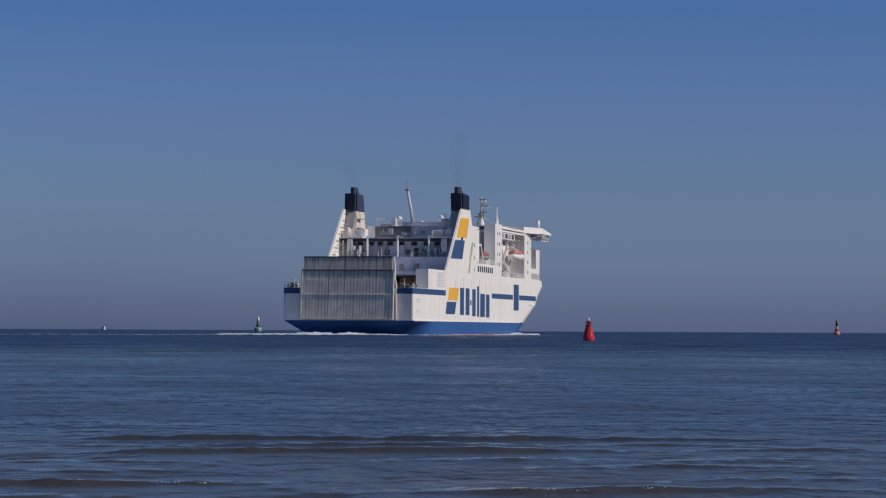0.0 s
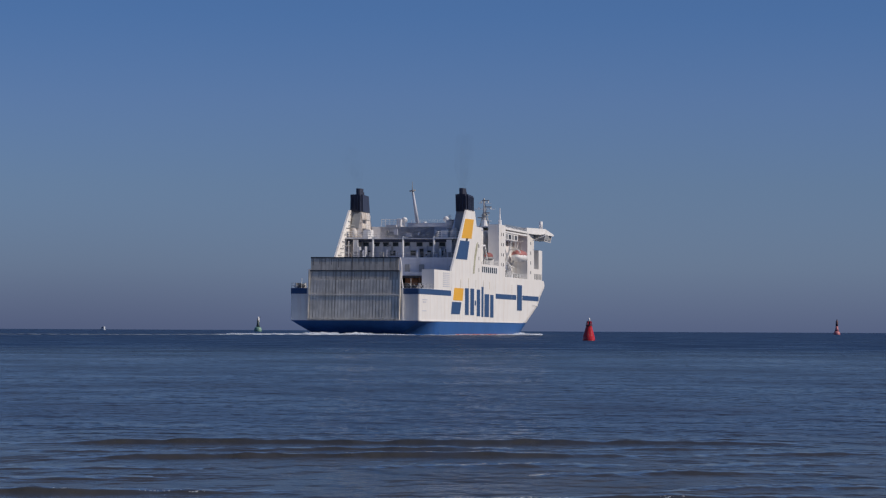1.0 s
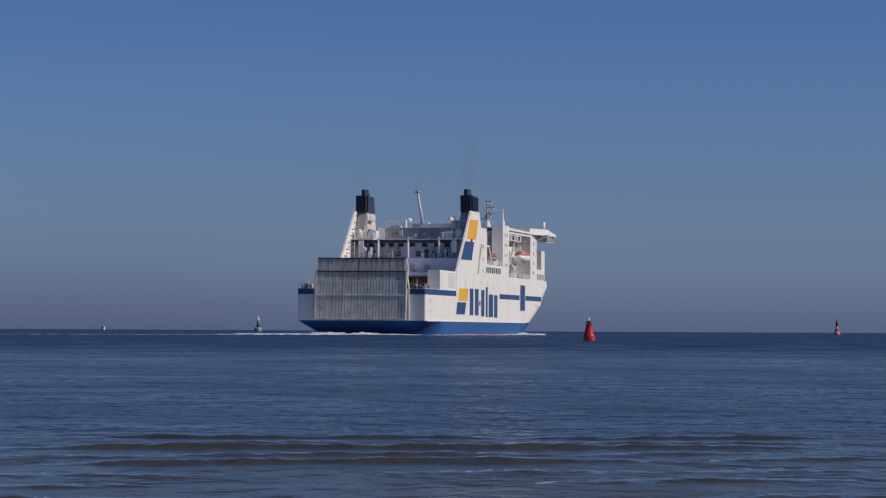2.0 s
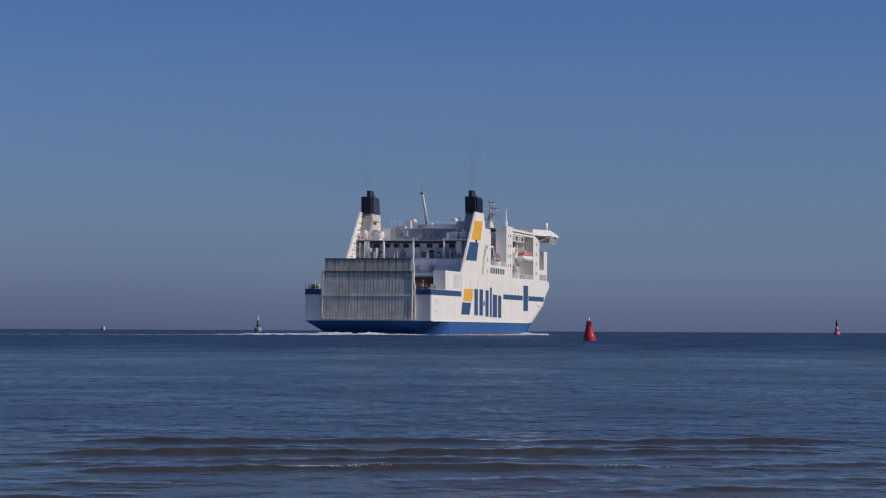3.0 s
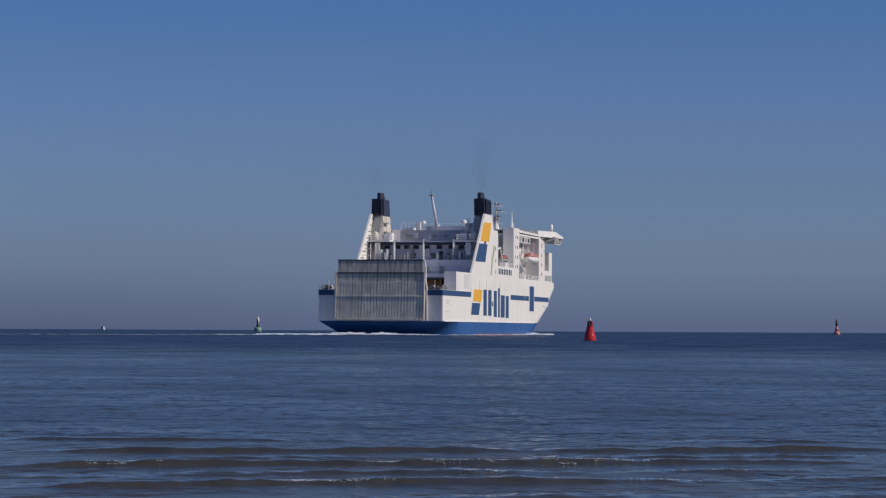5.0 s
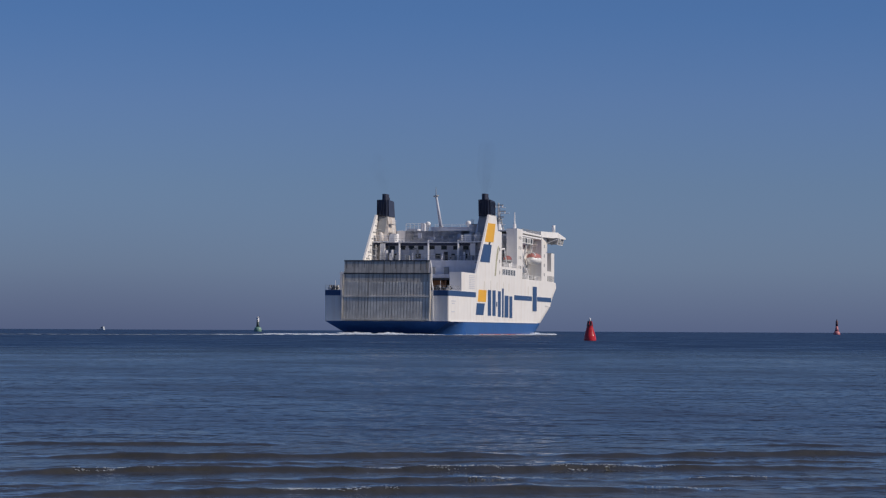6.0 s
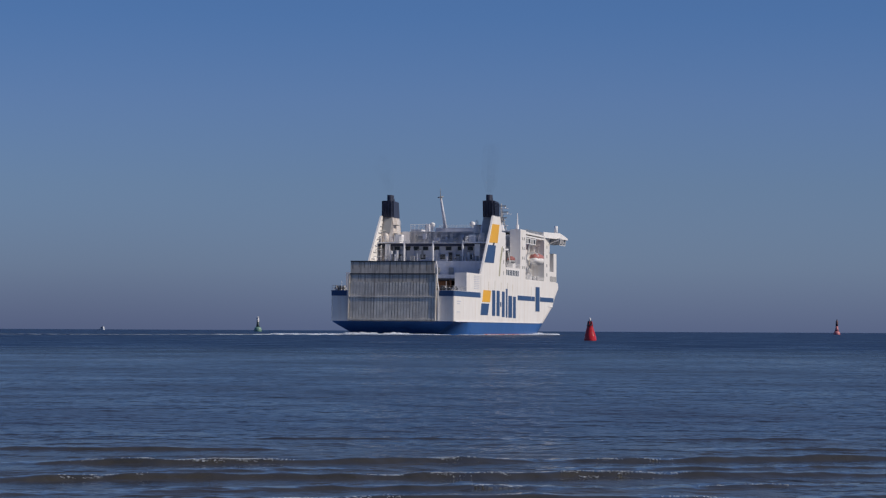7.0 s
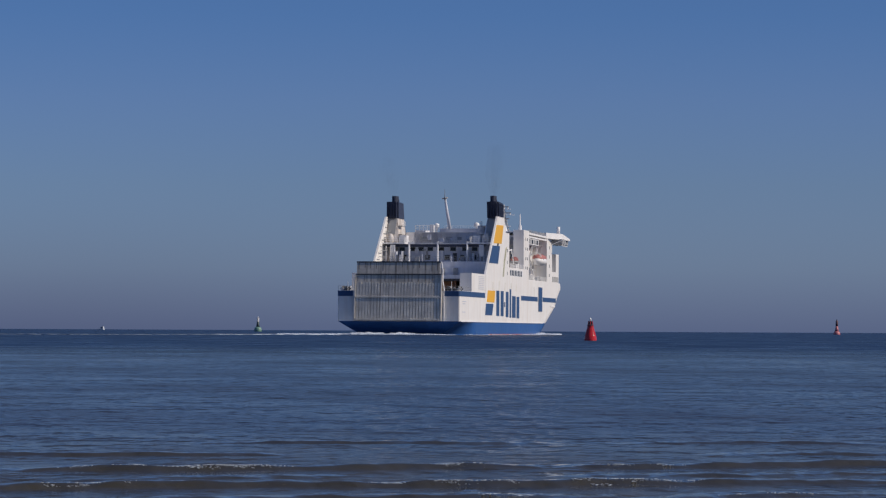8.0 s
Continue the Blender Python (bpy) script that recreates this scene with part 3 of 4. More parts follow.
part("deck_edge", box(-12.6, 11.2, 47.3, 47.6, 20.4, 21.05), NAVY, shade, "dark blue deck edge")
part("deck_lip", box(-12.7, 11.3, 47.25, 47.65, 21.05, 21.2), WHITE_CLEAN, shade)
for x in (-6.5, 0.25, 7.2):
    post = part("post", rod((x, 46.2, 16.95), (x, 46.2, 21.6), 0.22, seg=8), WHITE_CLEAN, ferry)
    part("bracket", box(x - 0.12, x + 1.1, 46.0, 46.3, 21.3, 21.5), WHITE_CLEAN, post)
part("sun_deck_railing", railing([(-12.4, 47.8, 21.15), (11.0, 47.8, 21.15)], 0.9, 2, 2.2, 0.02), GREY, ferry)

r = np.random.default_rng(11)
for k in range(11):
    x = r.uniform(-11.5, 10.5)
    h = r.uniform(0.7, 2.6)
    w = r.uniform(0.12, 0.4)
    part("deck_pipe", box(x, x + w, 45.2 + r.uniform(0, 2.4), 48.4, 16.95, 16.95 + h, bevel=0.03), HOUSE, ferry, "white deck pipe")
for k in range(12):
    x = r.uniform(-8.5, 9.5)
    part("wall_fitting", box(x, x + r.uniform(0.2, 0.9), 48.7, 49.0, 18.6 + r.uniform(-1, 1.4), 19.0 + r.uniform(0.3, 1.2)), HOUSE if k % 3 else GREY, aft)
for k in range(9):
    x = r.uniform(-7, 8.6)
    part("wall_fitting", box(x, x + r.uniform(0.3, 1.6), 59.7, 60.0, 21.6 + r.uniform(0, 1), 22.6 + r.uniform(0, 1.2)), GREY if k % 2 else HOUSE, ferry)
for x in (-11.9, -10.8, -9.9):
    part("ladder_rail", rod((x, 45.9, 16.95), (x, 45.9, 20.6), 0.09, seg=6), WHITE_CLEAN, ferry)
for k in range(8):
    part("ladder_rung", rod((-10.8, 45.9, 17.2 + 0.45 * k), (-9.9, 45.9, 17.2 + 0.45 * k), 0.05, seg=5), WHITE_CLEAN, ferry)

top = part("top_house", box(-8.0, 9.6, 60, 98, 21.1, 24.25, bevel=0.1), HOUSE, ferry, "shaded white upper deckhouse")
part("top_house_step", box(-1.9, 9.0, 61, 96, 24.25, 25.15, bevel=0.1), HOUSE, ferry)
for x, w in ((-5.5, 1.6), (3.0, 1.0), (0.5, 1.4)):
    part("vent_panel", box(x - w / 2, x + w / 2, 59.95, 60.02, 22.4, 23.1), GREY, top)
part("roof_railing", railing([(-7.7, 60.3, 24.25), (-1.9, 60.3, 24.25)], 1.6, 4, 0.9, 0.06), WHITE_CLEAN, ferry, "white roof railing")
part("roof_railing", railing([(-1.0, 61.4, 25.15), (9.0, 61.4, 25.15)], 0.6, 2, 2.0, 0.035), WHITE_CLEAN, ferry)
part("roof_locker", box(-4.6, -3.6, 62, 63.5, 24.25, 26.1, bevel=0.1), WHITE_CLEAN, ferry)
for x, z in ((-3.2, 26.0), (6.4, 26.2)):
    bm = lathe([(0.2, 24.4 - z), (0.25, -0.7), (0.62, -0.55), (0.68, 0.0), (0.5, 0.35), (0.1, 0.5)], 14, at=(x, 64, z))
    part("radome", bm, WHITE_CLEAN, ferry, "white satellite dome", smooth=True)
for k in range(3):
    part("vent_box", box(8.2 + 0.5 * k, 9.7 + 0.3 * k, 55 + k, 57 + k, 21.1, 25.6 - 1.2 * k, bevel=0.1), WHITE_CLEAN, ferry, "white ventilator trunk")

# leaning signal mast
mast = part("aft_mast", rod((0.55, 60.5, 25.0), (-0.6, 60.5, 32.3), 0.42, 0.25, 10), HOUSE, ferry, "white leaning pole mast", smooth=True)
part("collar", rod((-0.62, 60.5, 32.2), (-0.66, 60.5, 32.45), 0.7, 0.7, 10), GREY, mast)
part("spike", rod((-0.66, 60.5, 32.4), (-0.7, 60.5, 34.4), 0.11, 0.04, 6), GREY, mast)

# funnels with their slanted outer plates
for s in (1, -1):
    fin = prism([(33.5, 13.6), (50.7, 27.6), (60.6, 27.7), (63.0, 24.2), (66.0, 18.0), (66.5, 13.6)], *sorted((s * 13.2, s * 13.6)))
    fin = part("funnel_plate", fin, WHITE, ferry, "white slanted funnel side plate")
    bm = bmesh.new()
    for k in range(9):
        u = k / 8
        y, z = 34.6 + 15.2 * u, 14.2 + 12.4 * u
        rod((s * 13.15, y + 1.2, z), (s * 13.15, y + 4.2, z), 0.12, seg=5, bm=bm)
        rod((s * 13.1, y + 1.6, z - 0.9), (s * 11.9, y + 3.4, z - 0.9), 0.09, seg=5, bm=bm)
    part("plate_bracing", bm, GREY, fin, "grey inner bracing")
    bm = bmesh.new()
    lo, hi = (9.6, 13.15, 47.0, 62.0, 16.9), (10.9, 13.15, 52.8, 60.4, 27.3)
    va = [bm.verts.new((s * x, y, lo[4])) for x, y in ((lo[0], lo[2]), (lo[1], lo[2]), (lo[1], lo[3]), (lo[0], lo[3]))]
    vb = [bm.verts.new((s * x, y, hi[4])) for x, y in ((hi[0], hi[2]), (hi[1], hi[2]), (hi[1], hi[3]), (hi[0], hi[3]))]
    bm.faces.new(va[::-1])
    bm.faces.new(vb)
    for i in range(4):
        bm.faces.new((va[i], va[(i + 1) % 4], vb[(i + 1) % 4], vb[i]))
    trunk = part("funnel_trunk", bm, SOOTY if s < 0 else HOUSE, ferry, "tapered soot-stained funnel trunk")
    if s > 0:
        part("louvre_panel", prism([(50.1, 22.8), (50.6, 22.8), (53.0, 27.2), (52.6, 27.2)], 10.9, 13.1), GREY, trunk, "grey louvred panel")
    else:
        part("louvre_panel", prism([(50.5, 23.6), (50.9, 23.6), (53.0, 27.2), (52.6, 27.2)], -12.9, -11.1), GREY, trunk, "grey louvred panel")
    # rounded black top
    bm = bmesh.new()
    for z0, z1, g in ((27.3, 31.25, 0.0),):
        prism([(52.4, z0), (51.9, z1 - 0.1), (59.2, z1 - 0.3), (60.6, z0)], *sorted((s * 10.75, s * 13.55)), bm=bm)
    bmesh.ops.bevel(bm, geom=[e for e in bm.edges if abs(e.verts[0].co.z - e.verts[1].co.z) > 1], offset=0.5, segments=3, affect="EDGES")
    cap = part("funnel_top", bm, NAVY, ferry, "dark navy funnel top")
    for k in range(9):
        y = 52.8 + k * 0.78
        part("cowl_rib", box(*sorted((s * 13.5, s * 13.62)), y, y + 0.3, 27.5, 30.7), NAVY, cap)
        if k < 4:
            x = 11.1 + k * 0.65
            part("cowl_rib", box(*sorted((s * x, s * (x + 0.2))), 51.85, 52.3, 27.6, 30.7), NAVY, cap)
    for k, (y, rr, zt) in enumerate(((53.8, 0.62, 32.2), (55.7, 0.62, 32.2), (57.4, 0.45, 31.5))):
        part("exhaust_pipe", rod((s * 11.95, y, 30.5), (s * 11.95, y, zt + 0.35), rr, seg=12), NAVY, cap, "dark exhaust pipe")
    # round ventilator, platform and ladder on the aft face
    bm = lathe([(0.75, -1.3), (0.78, -0.4), (0.7, 0.3), (0.45, 0.65), (0.15, 0.75)], 14, at=(s * 11.4, 48.4, 22.8))
    part("ventilator", bm, SOOTY, ferry, "bulging stained white ventilator", smooth=True)
    part("platform", box(*sorted((s * 7.6, s * 13.0)), 46.2, 52, 21.1, 21.4), WHITE_CLEAN, ferry)
    part("platform_railing", railing([(s * 13.0, 46.3, 21.4), (s * 7.8, 46.3, 21.4), (s * 7.8, 52, 21.4)], 1.3, 3, 1.1, 0.05), WHITE_CLEAN, ferry)
    for k, z in enumerate((23.4, 25.4)):
        landing = part("landing", box(*sorted((s * 9.2, s * 10.8)), 51.0 + k, 54.5 + k, z, z + 0.12), GREY, ferry, "small grey landing")
        part("landing_railing", railing([(s * 9.2, 51.1 + k, z + 0.12), (s * 9.2, 54.4 + k, z + 0.12)], 1.0, 2, 1.1, 0.04), WHITE_CLEAN, landing)
    for k, x in enumerate((10.3, 10.75, 12.7)):
        part("soil_pipe", rod((s * x, 46.7, 17.0), (s * x, 47.9 + 0.4 * k, 21.2 + 0.5 * k), 0.13, seg=8), SOOTY, ferry, "stained upright pipe")
    part("vent_trunk", box(*sorted((s * 7.9, s * 9.6)), 50, 53, 21.4, 23.2, bevel=0.1), WHITE_CLEAN, ferry)
    part("support_wall", box(*sorted((s * 9.9, s * 11.1)), 46.6, 47.0, 16.95, 20.9), WHITE_CLEAN, ferry)
    if s < 0:
        lean = Matrix(((1, 0, 0.01, 0.15), (0, 1, 0, 0), (0, 0, 1, 0), (0, 0, 0, 1)))
        for ob in (fin, trunk, cap):
            for piece in [ob] + list(ob.children):
                piece.data.transform(lean)
mark([(44.9, 21.2), (56.6, 21.4), (59.3, 25.75), (49.2, 25.6)], MARK_YELLOW, "yellow slanted square on the funnel plate")
mark([(38.4, 16.5), (51.4, 16.6), (54.2, 20.75), (43.4, 20.65)], MARK_BLUE, "dark blue slanted square on the funnel plate")
mark([(49.8, 20.7), (51.8, 20.7), (52.6, 21.35), (50.4, 21.35)], DARK, "dark joint")

# superstructure: an inner block, with boat bays between pillars along both sides
BOAT_Y, RESCUE_Y = 125.8, 86.0
core = part("superstructure", box(-9.8, 9.8, 60, 153, 13.6, 24.2), WHITE_CLEAN, ferry, "white superstructure core")
for s in (1, -1):
    def side(y0, y1, z0, z1, x0=13.0, x1=13.58, name="side_plate", mat=WHITE):
        return part(name, box(*sorted((s * x0, s * x1)), y0, y1, z0, z1), mat, ferry)
    side(66.5, 91.6, 13.6, 16.1)
    side(63.0, 69.2, 13.6, 24.2, 9.8, 13.5, "stair_tower")
    tower = side(91.6, 100.3, 13.6, 25.8, 11.0, 13.58, "pillar")
    side(100.3, 131.3, 13.5, 13.7)
    pillar = side(131.3, 141.0, 13.6, 25.3, 9.85, 13.58, "pillar")
    side(141.0, 153.5, 13.6, 16.4)
    side(148.2, 153.6, 16.4, 21.2, 9.85, 13.58, "pillar")
    for y0, y1, z in ((66.5, 91.6, 16.0), (141.0, 153, 16.3)):
        part("boat_deck", box(*sorted((s * 9.8, s * 13.5)), y0, y1, z - 0.15, z + 0.05), PALE_DECK, ferry)
    part("boat_deck", box(*sorted((s * 9.8, s * 13.0)), 100.3, 131.3, 13.55, 13.68), PALE_DECK, ferry)
    # windows: seven upright panes, a row under the bridge, small ports
    sill = part("window_band", box(*sorted((s * 13.50, s * 13.60)), 69.3, 90.0, 14.05, 15.65), WHITE_CLEAN, ferry)
    for k in range(8):
        y = 69.9 + k * 2.45
        part("window", box(*sorted((s * 13.56, s * 13.64)), y, y + 1.5, 14.2, 15.5), WINDOW, sill, "dark upright window")
    for k in range(5):
        y = 141.8 + k * 2.3
        part("window", box(*sorted((s * 13.56, s * 13.64)), y, y + 1.3, 13.8, 15.2), GREY, ferry, "grey louvred opening")
    for y in (94.8, 97.4):
        for z in (16.5, 18.8, 21.2, 23.6):
            part("port_light", box(*sorted((s * 13.56, s * 13.64)), y - 0.35, y + 0.35, z - 0.35, z + 0.35), DARK if y > 96 else GREY, tower)
    for z in (15.4, 17.8, 20.2, 22.6):
        part("port_light", box(*sorted((s * 13.56, s * 13.64)), 135.5, 136.6, z - 0.4, z + 0.4), GREY, pillar)
    for y, z in ((65.4, 14.6), (65.4, 17.2), (65.4, 20.0)):
        part("port_light", box(*sorted((s * 13.46, s * 13.64)), y, y + 0.8, z - 0.4, z + 0.4), GREY, ferry)
    part("boat_bay_railing", railing([(s * 13.45, 69.2, 16.1), (s * 13.45, 91.6, 16.1)], 1.0, 3, 2.2, 0.05), WHITE_CLEAN, ferry)
    part("boat_bay_railing", railing([(s * 13.45, 100.4, 13.7), (s * 13.45, 131.2, 13.7)], 1.0, 3, 2.2, 0.05), WHITE_CLEAN, ferry)
    for y in (104, 110, 117, 124, 128):
        part("deck_gear", box(*sorted((s * (11.0 + 0.2 * (y % 3)), s * 12.4)), y - 1.1, y + 0.9, 13.7, 14.9 + 0.3 * (y % 4), bevel=0.1), WHITE_CLEAN if y % 2 else GREY, ferry, "boxed deck gear")
        part("bay_window", box(*sorted((s * 9.8, s * 9.88)), y - 1.0, y + 1.0, 21.6, 22.8), WINDOW, core, "dark window")
    # lifeboat on davits
    boat_hull = lathe([(0.05, -4.6), (0.75, -4.2), (1.25, -3.0), (1.45, -1.0), (1.45, 1.0), (1.25, 3.0), (0.75, 4.2), (0.05, 4.6)], 16)
    bmesh.ops.transform(boat_hull, matrix=Matrix.Translation((s * 12.5, BOAT_Y, 18.9)) @ pose(0, 0, 0, 90) @ Matrix.Diagonal((1.2, 0.85, 1.05, 1)), verts=boat_hull.verts)
    lifeboat = part("lifeboat", boat_hull, WHITE_CLEAN, ferry, "lifeboat with white hull and faded red canopy", smooth=True)
    canopy = lathe([(0.05, -4.3), (0.8, -3.8), (1.2, -2.6), (1.3, 0.0), (1.2, 2.6), (0.8, 3.8), (0.05, 4.3)], 16)
    bmesh.ops.transform(canopy, matrix=Matrix.Translation((s * 12.5, BOAT_Y, 19.6)) @ pose(0, 0, 0, 90) @ Matrix.Diagonal((1.26, 0.85, 1.05, 1)), verts=canopy.verts)
    part("canopy", canopy, ORANGE, lifeboat, "faded red canopy", smooth=True)
    part("grab_rail", box(*sorted((s * 13.98, s * 14.06)), BOAT_Y - 3.2, BOAT_Y + 3.2, 19.15, 19.3), WHITE_CLEAN, lifeboat)
    hoop = bmesh.new()
    arc = [(s * (12.3 + 1.9 * math.cos(a)), BOAT_Y - 6.0, 18.6 + 2.3 * math.sin(a)) for a in np.linspace(0.2 * math.pi, 1.5 * math.pi, 12)]
    for a, b in zip(arc, arc[1:]):
        rod(a, b, 0.14, seg=6, bm=hoop)
    part("davit_hoop", hoop, WHITE_CLEAN, ferry, "white curved davit hoop")
    for y in (BOAT_Y - 4.5, BOAT_Y + 4.5):
        bm = rod((s * 10.0, y, 17.0), (s * 11.3, y, 22.6), 0.28, seg=6)
        rod((s * 11.3, y, 22.6), (s * 12.6, y, 22.9), 0.24, seg=6, bm=bm)
        rod((s * 12.4, y, 22.9), (s * 12.2, y, 20.2), 0.06, seg=5, bm=bm)
        part("davit", bm, WHITE_CLEAN, ferry, "white boat davit")
    for k in range(2):
        y = 103 + 3.5 * k
        bm = rod((s * 13.0, y, 20.4 - 3.2 * k), (s * 12.6, y + 9, 15.4 - 0.6 * k), 0.18, seg=6)
        part("brace", bm, WHITE_CLEAN, ferry, "white slanting boat ladder")
    # small rescue boat on a crane
    rb = lathe([(0.05, -2.6), (0.6, -2.2), (0.85, -1.0), (0.85, 1.2), (0.6, 2.2), (0.05, 2.6)], 14)
    bmesh.ops.transform(rb, matrix=Matrix.Translation((s * 12.2, RESCUE_Y, 18.2)) @ pose(0, 0, 0, 90) @ Matrix.Diagonal((1.0, 1.0, 0.9, 1)), verts=rb.verts)
    rescue = part("rescue_boat", rb, DULL_RED, ferry, "small dull red rescue boat", smooth=True)
    tube = lathe([(0.05, -2.7), (0.75, -2.2), (1.0, -1.0), (1.0, 1.2), (0.75, 2.2), (0.05, 2.7)], 14)
    bmesh.ops.transform(tube, matrix=Matrix.Translation((s * 12.2, RESCUE_Y, 17.75)) @ pose(0, 0, 0, 90) @ Matrix.Diagonal((1.0, 0.55, 0.92, 1)), verts=tube.verts)
    part("rescue_boat_tube", tube, GREY, rescue, "grey fender tube", smooth=True)
    bm = rod((s * 11.4, 78.5, 16.1), (s * 11.4, 78.5, 20.2), 0.25, seg=6)
    rod((s * 11.4, 78.5, 20.2), (s * 12.2, 81, 20.6), 0.2, seg=6, bm=bm)
    rod((s * 12.2, 81, 20.6), (s * 12.4, 83, 17.4), 0.14, seg=6, bm=bm)
    part("boat_crane", bm, WHITE_CLEAN, ferry, "white rescue boat crane")
    for y in (86.0, 88.5):
        part("deck_box", box(*sorted((s * 11.2, s * 12.6)), y, y + 1.6, 16.1, 17.3 + (y - 86) * 0.2, bevel=0.08), WHITE_CLEAN, ferry)
    part("bay_shelf", box(*sorted((s * 9.8, s * 12.0)), 69.2, 75.5, 20.8, 21.1), WHITE_CLEAN, ferry)
    # bridge deck overhang and wing
    part("bridge_deck", box(*sorted((s * 9.5, s * 13.5)), 100.3, 150.5, 24.2, 24.6), WHITE_CLEAN, ferry)
    part("wing_windows", box(*sorted((s * 13.1, s * 13.3)), 101.5, 119.0, 22.6, 24.1), WHITE_CLEAN, ferry)
    for k in range(4):
        part("opening", box(*sorted((s * 13.28, s * 13.34)), 102.2 + 4.2 * k, 105.2 + 4.2 * k, 22.8, 23.9), DARK if k in (1, 3) else GREY, ferry)
    # flat roof strip, ending forward in a deeper bridge wing that widens towards the bow
    part("bridge_roof", box(*sorted((s * 9.5, s * 13.5)), 100.3, 131.0, 24.95, 25.4), WHITE_CLEAN, ferry, "white bridge roof")
    bm = bmesh.new()
    plan = [(9.5, 131.0, 24.9, 26.35), (13.45, 131.0, 24.9, 26.35), (16.0, 143.5, 24.85, 26.4), (17.1, 147.5, 24.75, 25.15), (17.1, 150.0, 24.75, 25.15), (9.5, 150.4, 24.9, 26.45)]
    lo = [bm.verts.new((s * x, y, z0)) for x, y, z0, z1 in plan]
    hi = [bm.verts.new((s * x, y, z1)) for x, y, z0, z1 in plan]
    bm.faces.new(lo[::-1])
    bm.faces.new(hi)
    for i in range(len(plan)):
        j = (i + 1) % len(plan)
        bm.faces.new((lo[i], lo[j], hi[j], hi[i]))
    part("roof_railing", railing([(s * 13.3, 101.0, 25.35), (s * 13.3, 130.5, 25.35)], 0.75, 3, 1.6, 0.05), GREY, ferry, "grey roof railing")
    wing = part("bridge_wing", bm, WHITE_CLEAN, ferry, "white bridge wing with a sloped edge")
    part("wing_cab", box(*sorted((s * 13.6, s * 16.4)), 141, 150, 23.5, 25.0, bevel=0.1), GREY, wing, "grey shaded wing cab")
    bm = bmesh.new()
    for y in (139.0, 143.5, 148.5):
        rod((s * 13.5, y, 23.4), (s * 16.8, y, 24.7), 0.12, seg=5, bm=bm)
        rod((s * 16.8, y, 24.7), (s * 16.5, y, 23.2), 0.1, seg=5, bm=bm)
    rod((s * 16.5, 139, 23.2), (s * 16.5, 148.5, 23.2), 0.1, seg=5, bm=bm)
    part("wing_bracing", bm, WHITE_CLEAN, wing, "open steel bracing")
    bm = rod((s * 14.8, 144, 26.5), (s * 14.8, 144, 28.3), 0.45, 0.45, 12)
    part("wing_beacon", bm, WHITE_CLEAN, wing, "white cylindrical beacon", smooth=True)
part("wheelhouse", box(-9.6, 9.6, 120, 152, 24.6, 26.4, bevel=0.1), WHITE_CLEAN, ferry, "white wheelhouse block")
part("wheelhouse_band", box(-9.9, 9.9, 102, 119, 25.35, 25.6), GREY, ferry, "grey roof edge")

# main radar mast and thin mast
radar = part("radar_mast", rod((0, 147, 26.3), (-0.2, 147, 34.3), 0.55, 0.2, 8), PALE_DECK, ferry, "white radar mast")
part("mast_base", rod((0, 147, 26.3), (0, 147, 28.8), 1.1, 0.5, 8), WHITE_CLEAN, radar)
part("platform", rod((0, 147, 29.9), (0, 147, 30.05), 1.0, 1.0, 10), GREY, radar)
for z, w in ((28.6, 1.6), (31.6, 2.6), (33.1, 1.6)):
    part("crossarm", box(-w, w, 146.8, 147.2, z - 0.08, z + 0.08), WHITE_CLEAN, radar)
for z, x in ((32.1, 0.9), (29.4, -0.8), (33.7, 0.3), (30.6, 0.5)):
    part("radar_scanner", box(x - 0.9, x + 0.9, 146.3, 146.6, z - 0.15, z + 0.15), GREY, radar)
bm = bmesh.new()
for s in (1, -1):
    rod((s * 1.5, 147, 26.3), (s * 0.2, 147, 31.0), 0.14, seg=5, bm=bm)
part("stay", bm, GREY, radar)
for z, w in ((27.6, 1.0), (28.9, 0.8), (30.2, 0.65), (31.5, 0.5)):
    bm = rod((-w, 146.9, z), (w * 0.8, 146.9, z + 1.2), 0.09, seg=5)
    rod((w, 146.9, z), (-w * 0.8, 146.9, z + 1.2), 0.09, seg=5, bm=bm)
    part("lattice", bm, PALE_DECK, radar)
for x, z in ((-1.5, 31.75), (1.5, 31.75), (-0.9, 33.25), (0.9, 33.25)):
    part("mast_lamp", rod((x, 146.9, z - 0.1), (x, 146.9, z + 0.35), 0.16, seg=8), WHITE_CLEAN, radar)
part("antenna_base", rod((6.0, 135, 26.0), (6.0, 135, 28.4), 0.5, 0.4, 8), WHITE_CLEAN, ferry)
part("antenna_mast", rod((6.0, 135, 26.0), (6.0, 135, 31.4), 0.3, 0.1, 8), WHITE_CLEAN, ferry, "thin white antenna mast")

# vertical drain streaks on the starboard shell plating
for y, z0, z1 in ((44, 10.2, 12.2), (53, 10.2, 12.6), (62, 10.3, 12.3), (71.5, 10.0, 12.4), (79, 10.4, 12.2), (109, 8.8, 12.0)):
    mark([(y, z0), (y + 0.5, z0), (y + 0.5, z1), (y, z1)], RAMP_RIB, "rust-stained drain pipe", 13.59, "drain_pipe")
# raised olive patch painted for the shadow line in the gap
part("plate_joint", prism([(58.6, 13.7), (60.2, 13.7), (61.4, 16.6), (63.6, 19.2), (64.4, 20.9), (62.6, 20.4), (60.2, 17.4)], 13.55, 13.66), OLIVE, ferry, "greenish shadowed gap in the plating")
part("bow_fender", box(13.3, 13.7, 138, 146.5, 7.1, 7.5, bevel=0.1), WHITE_CLEAN, ferry)

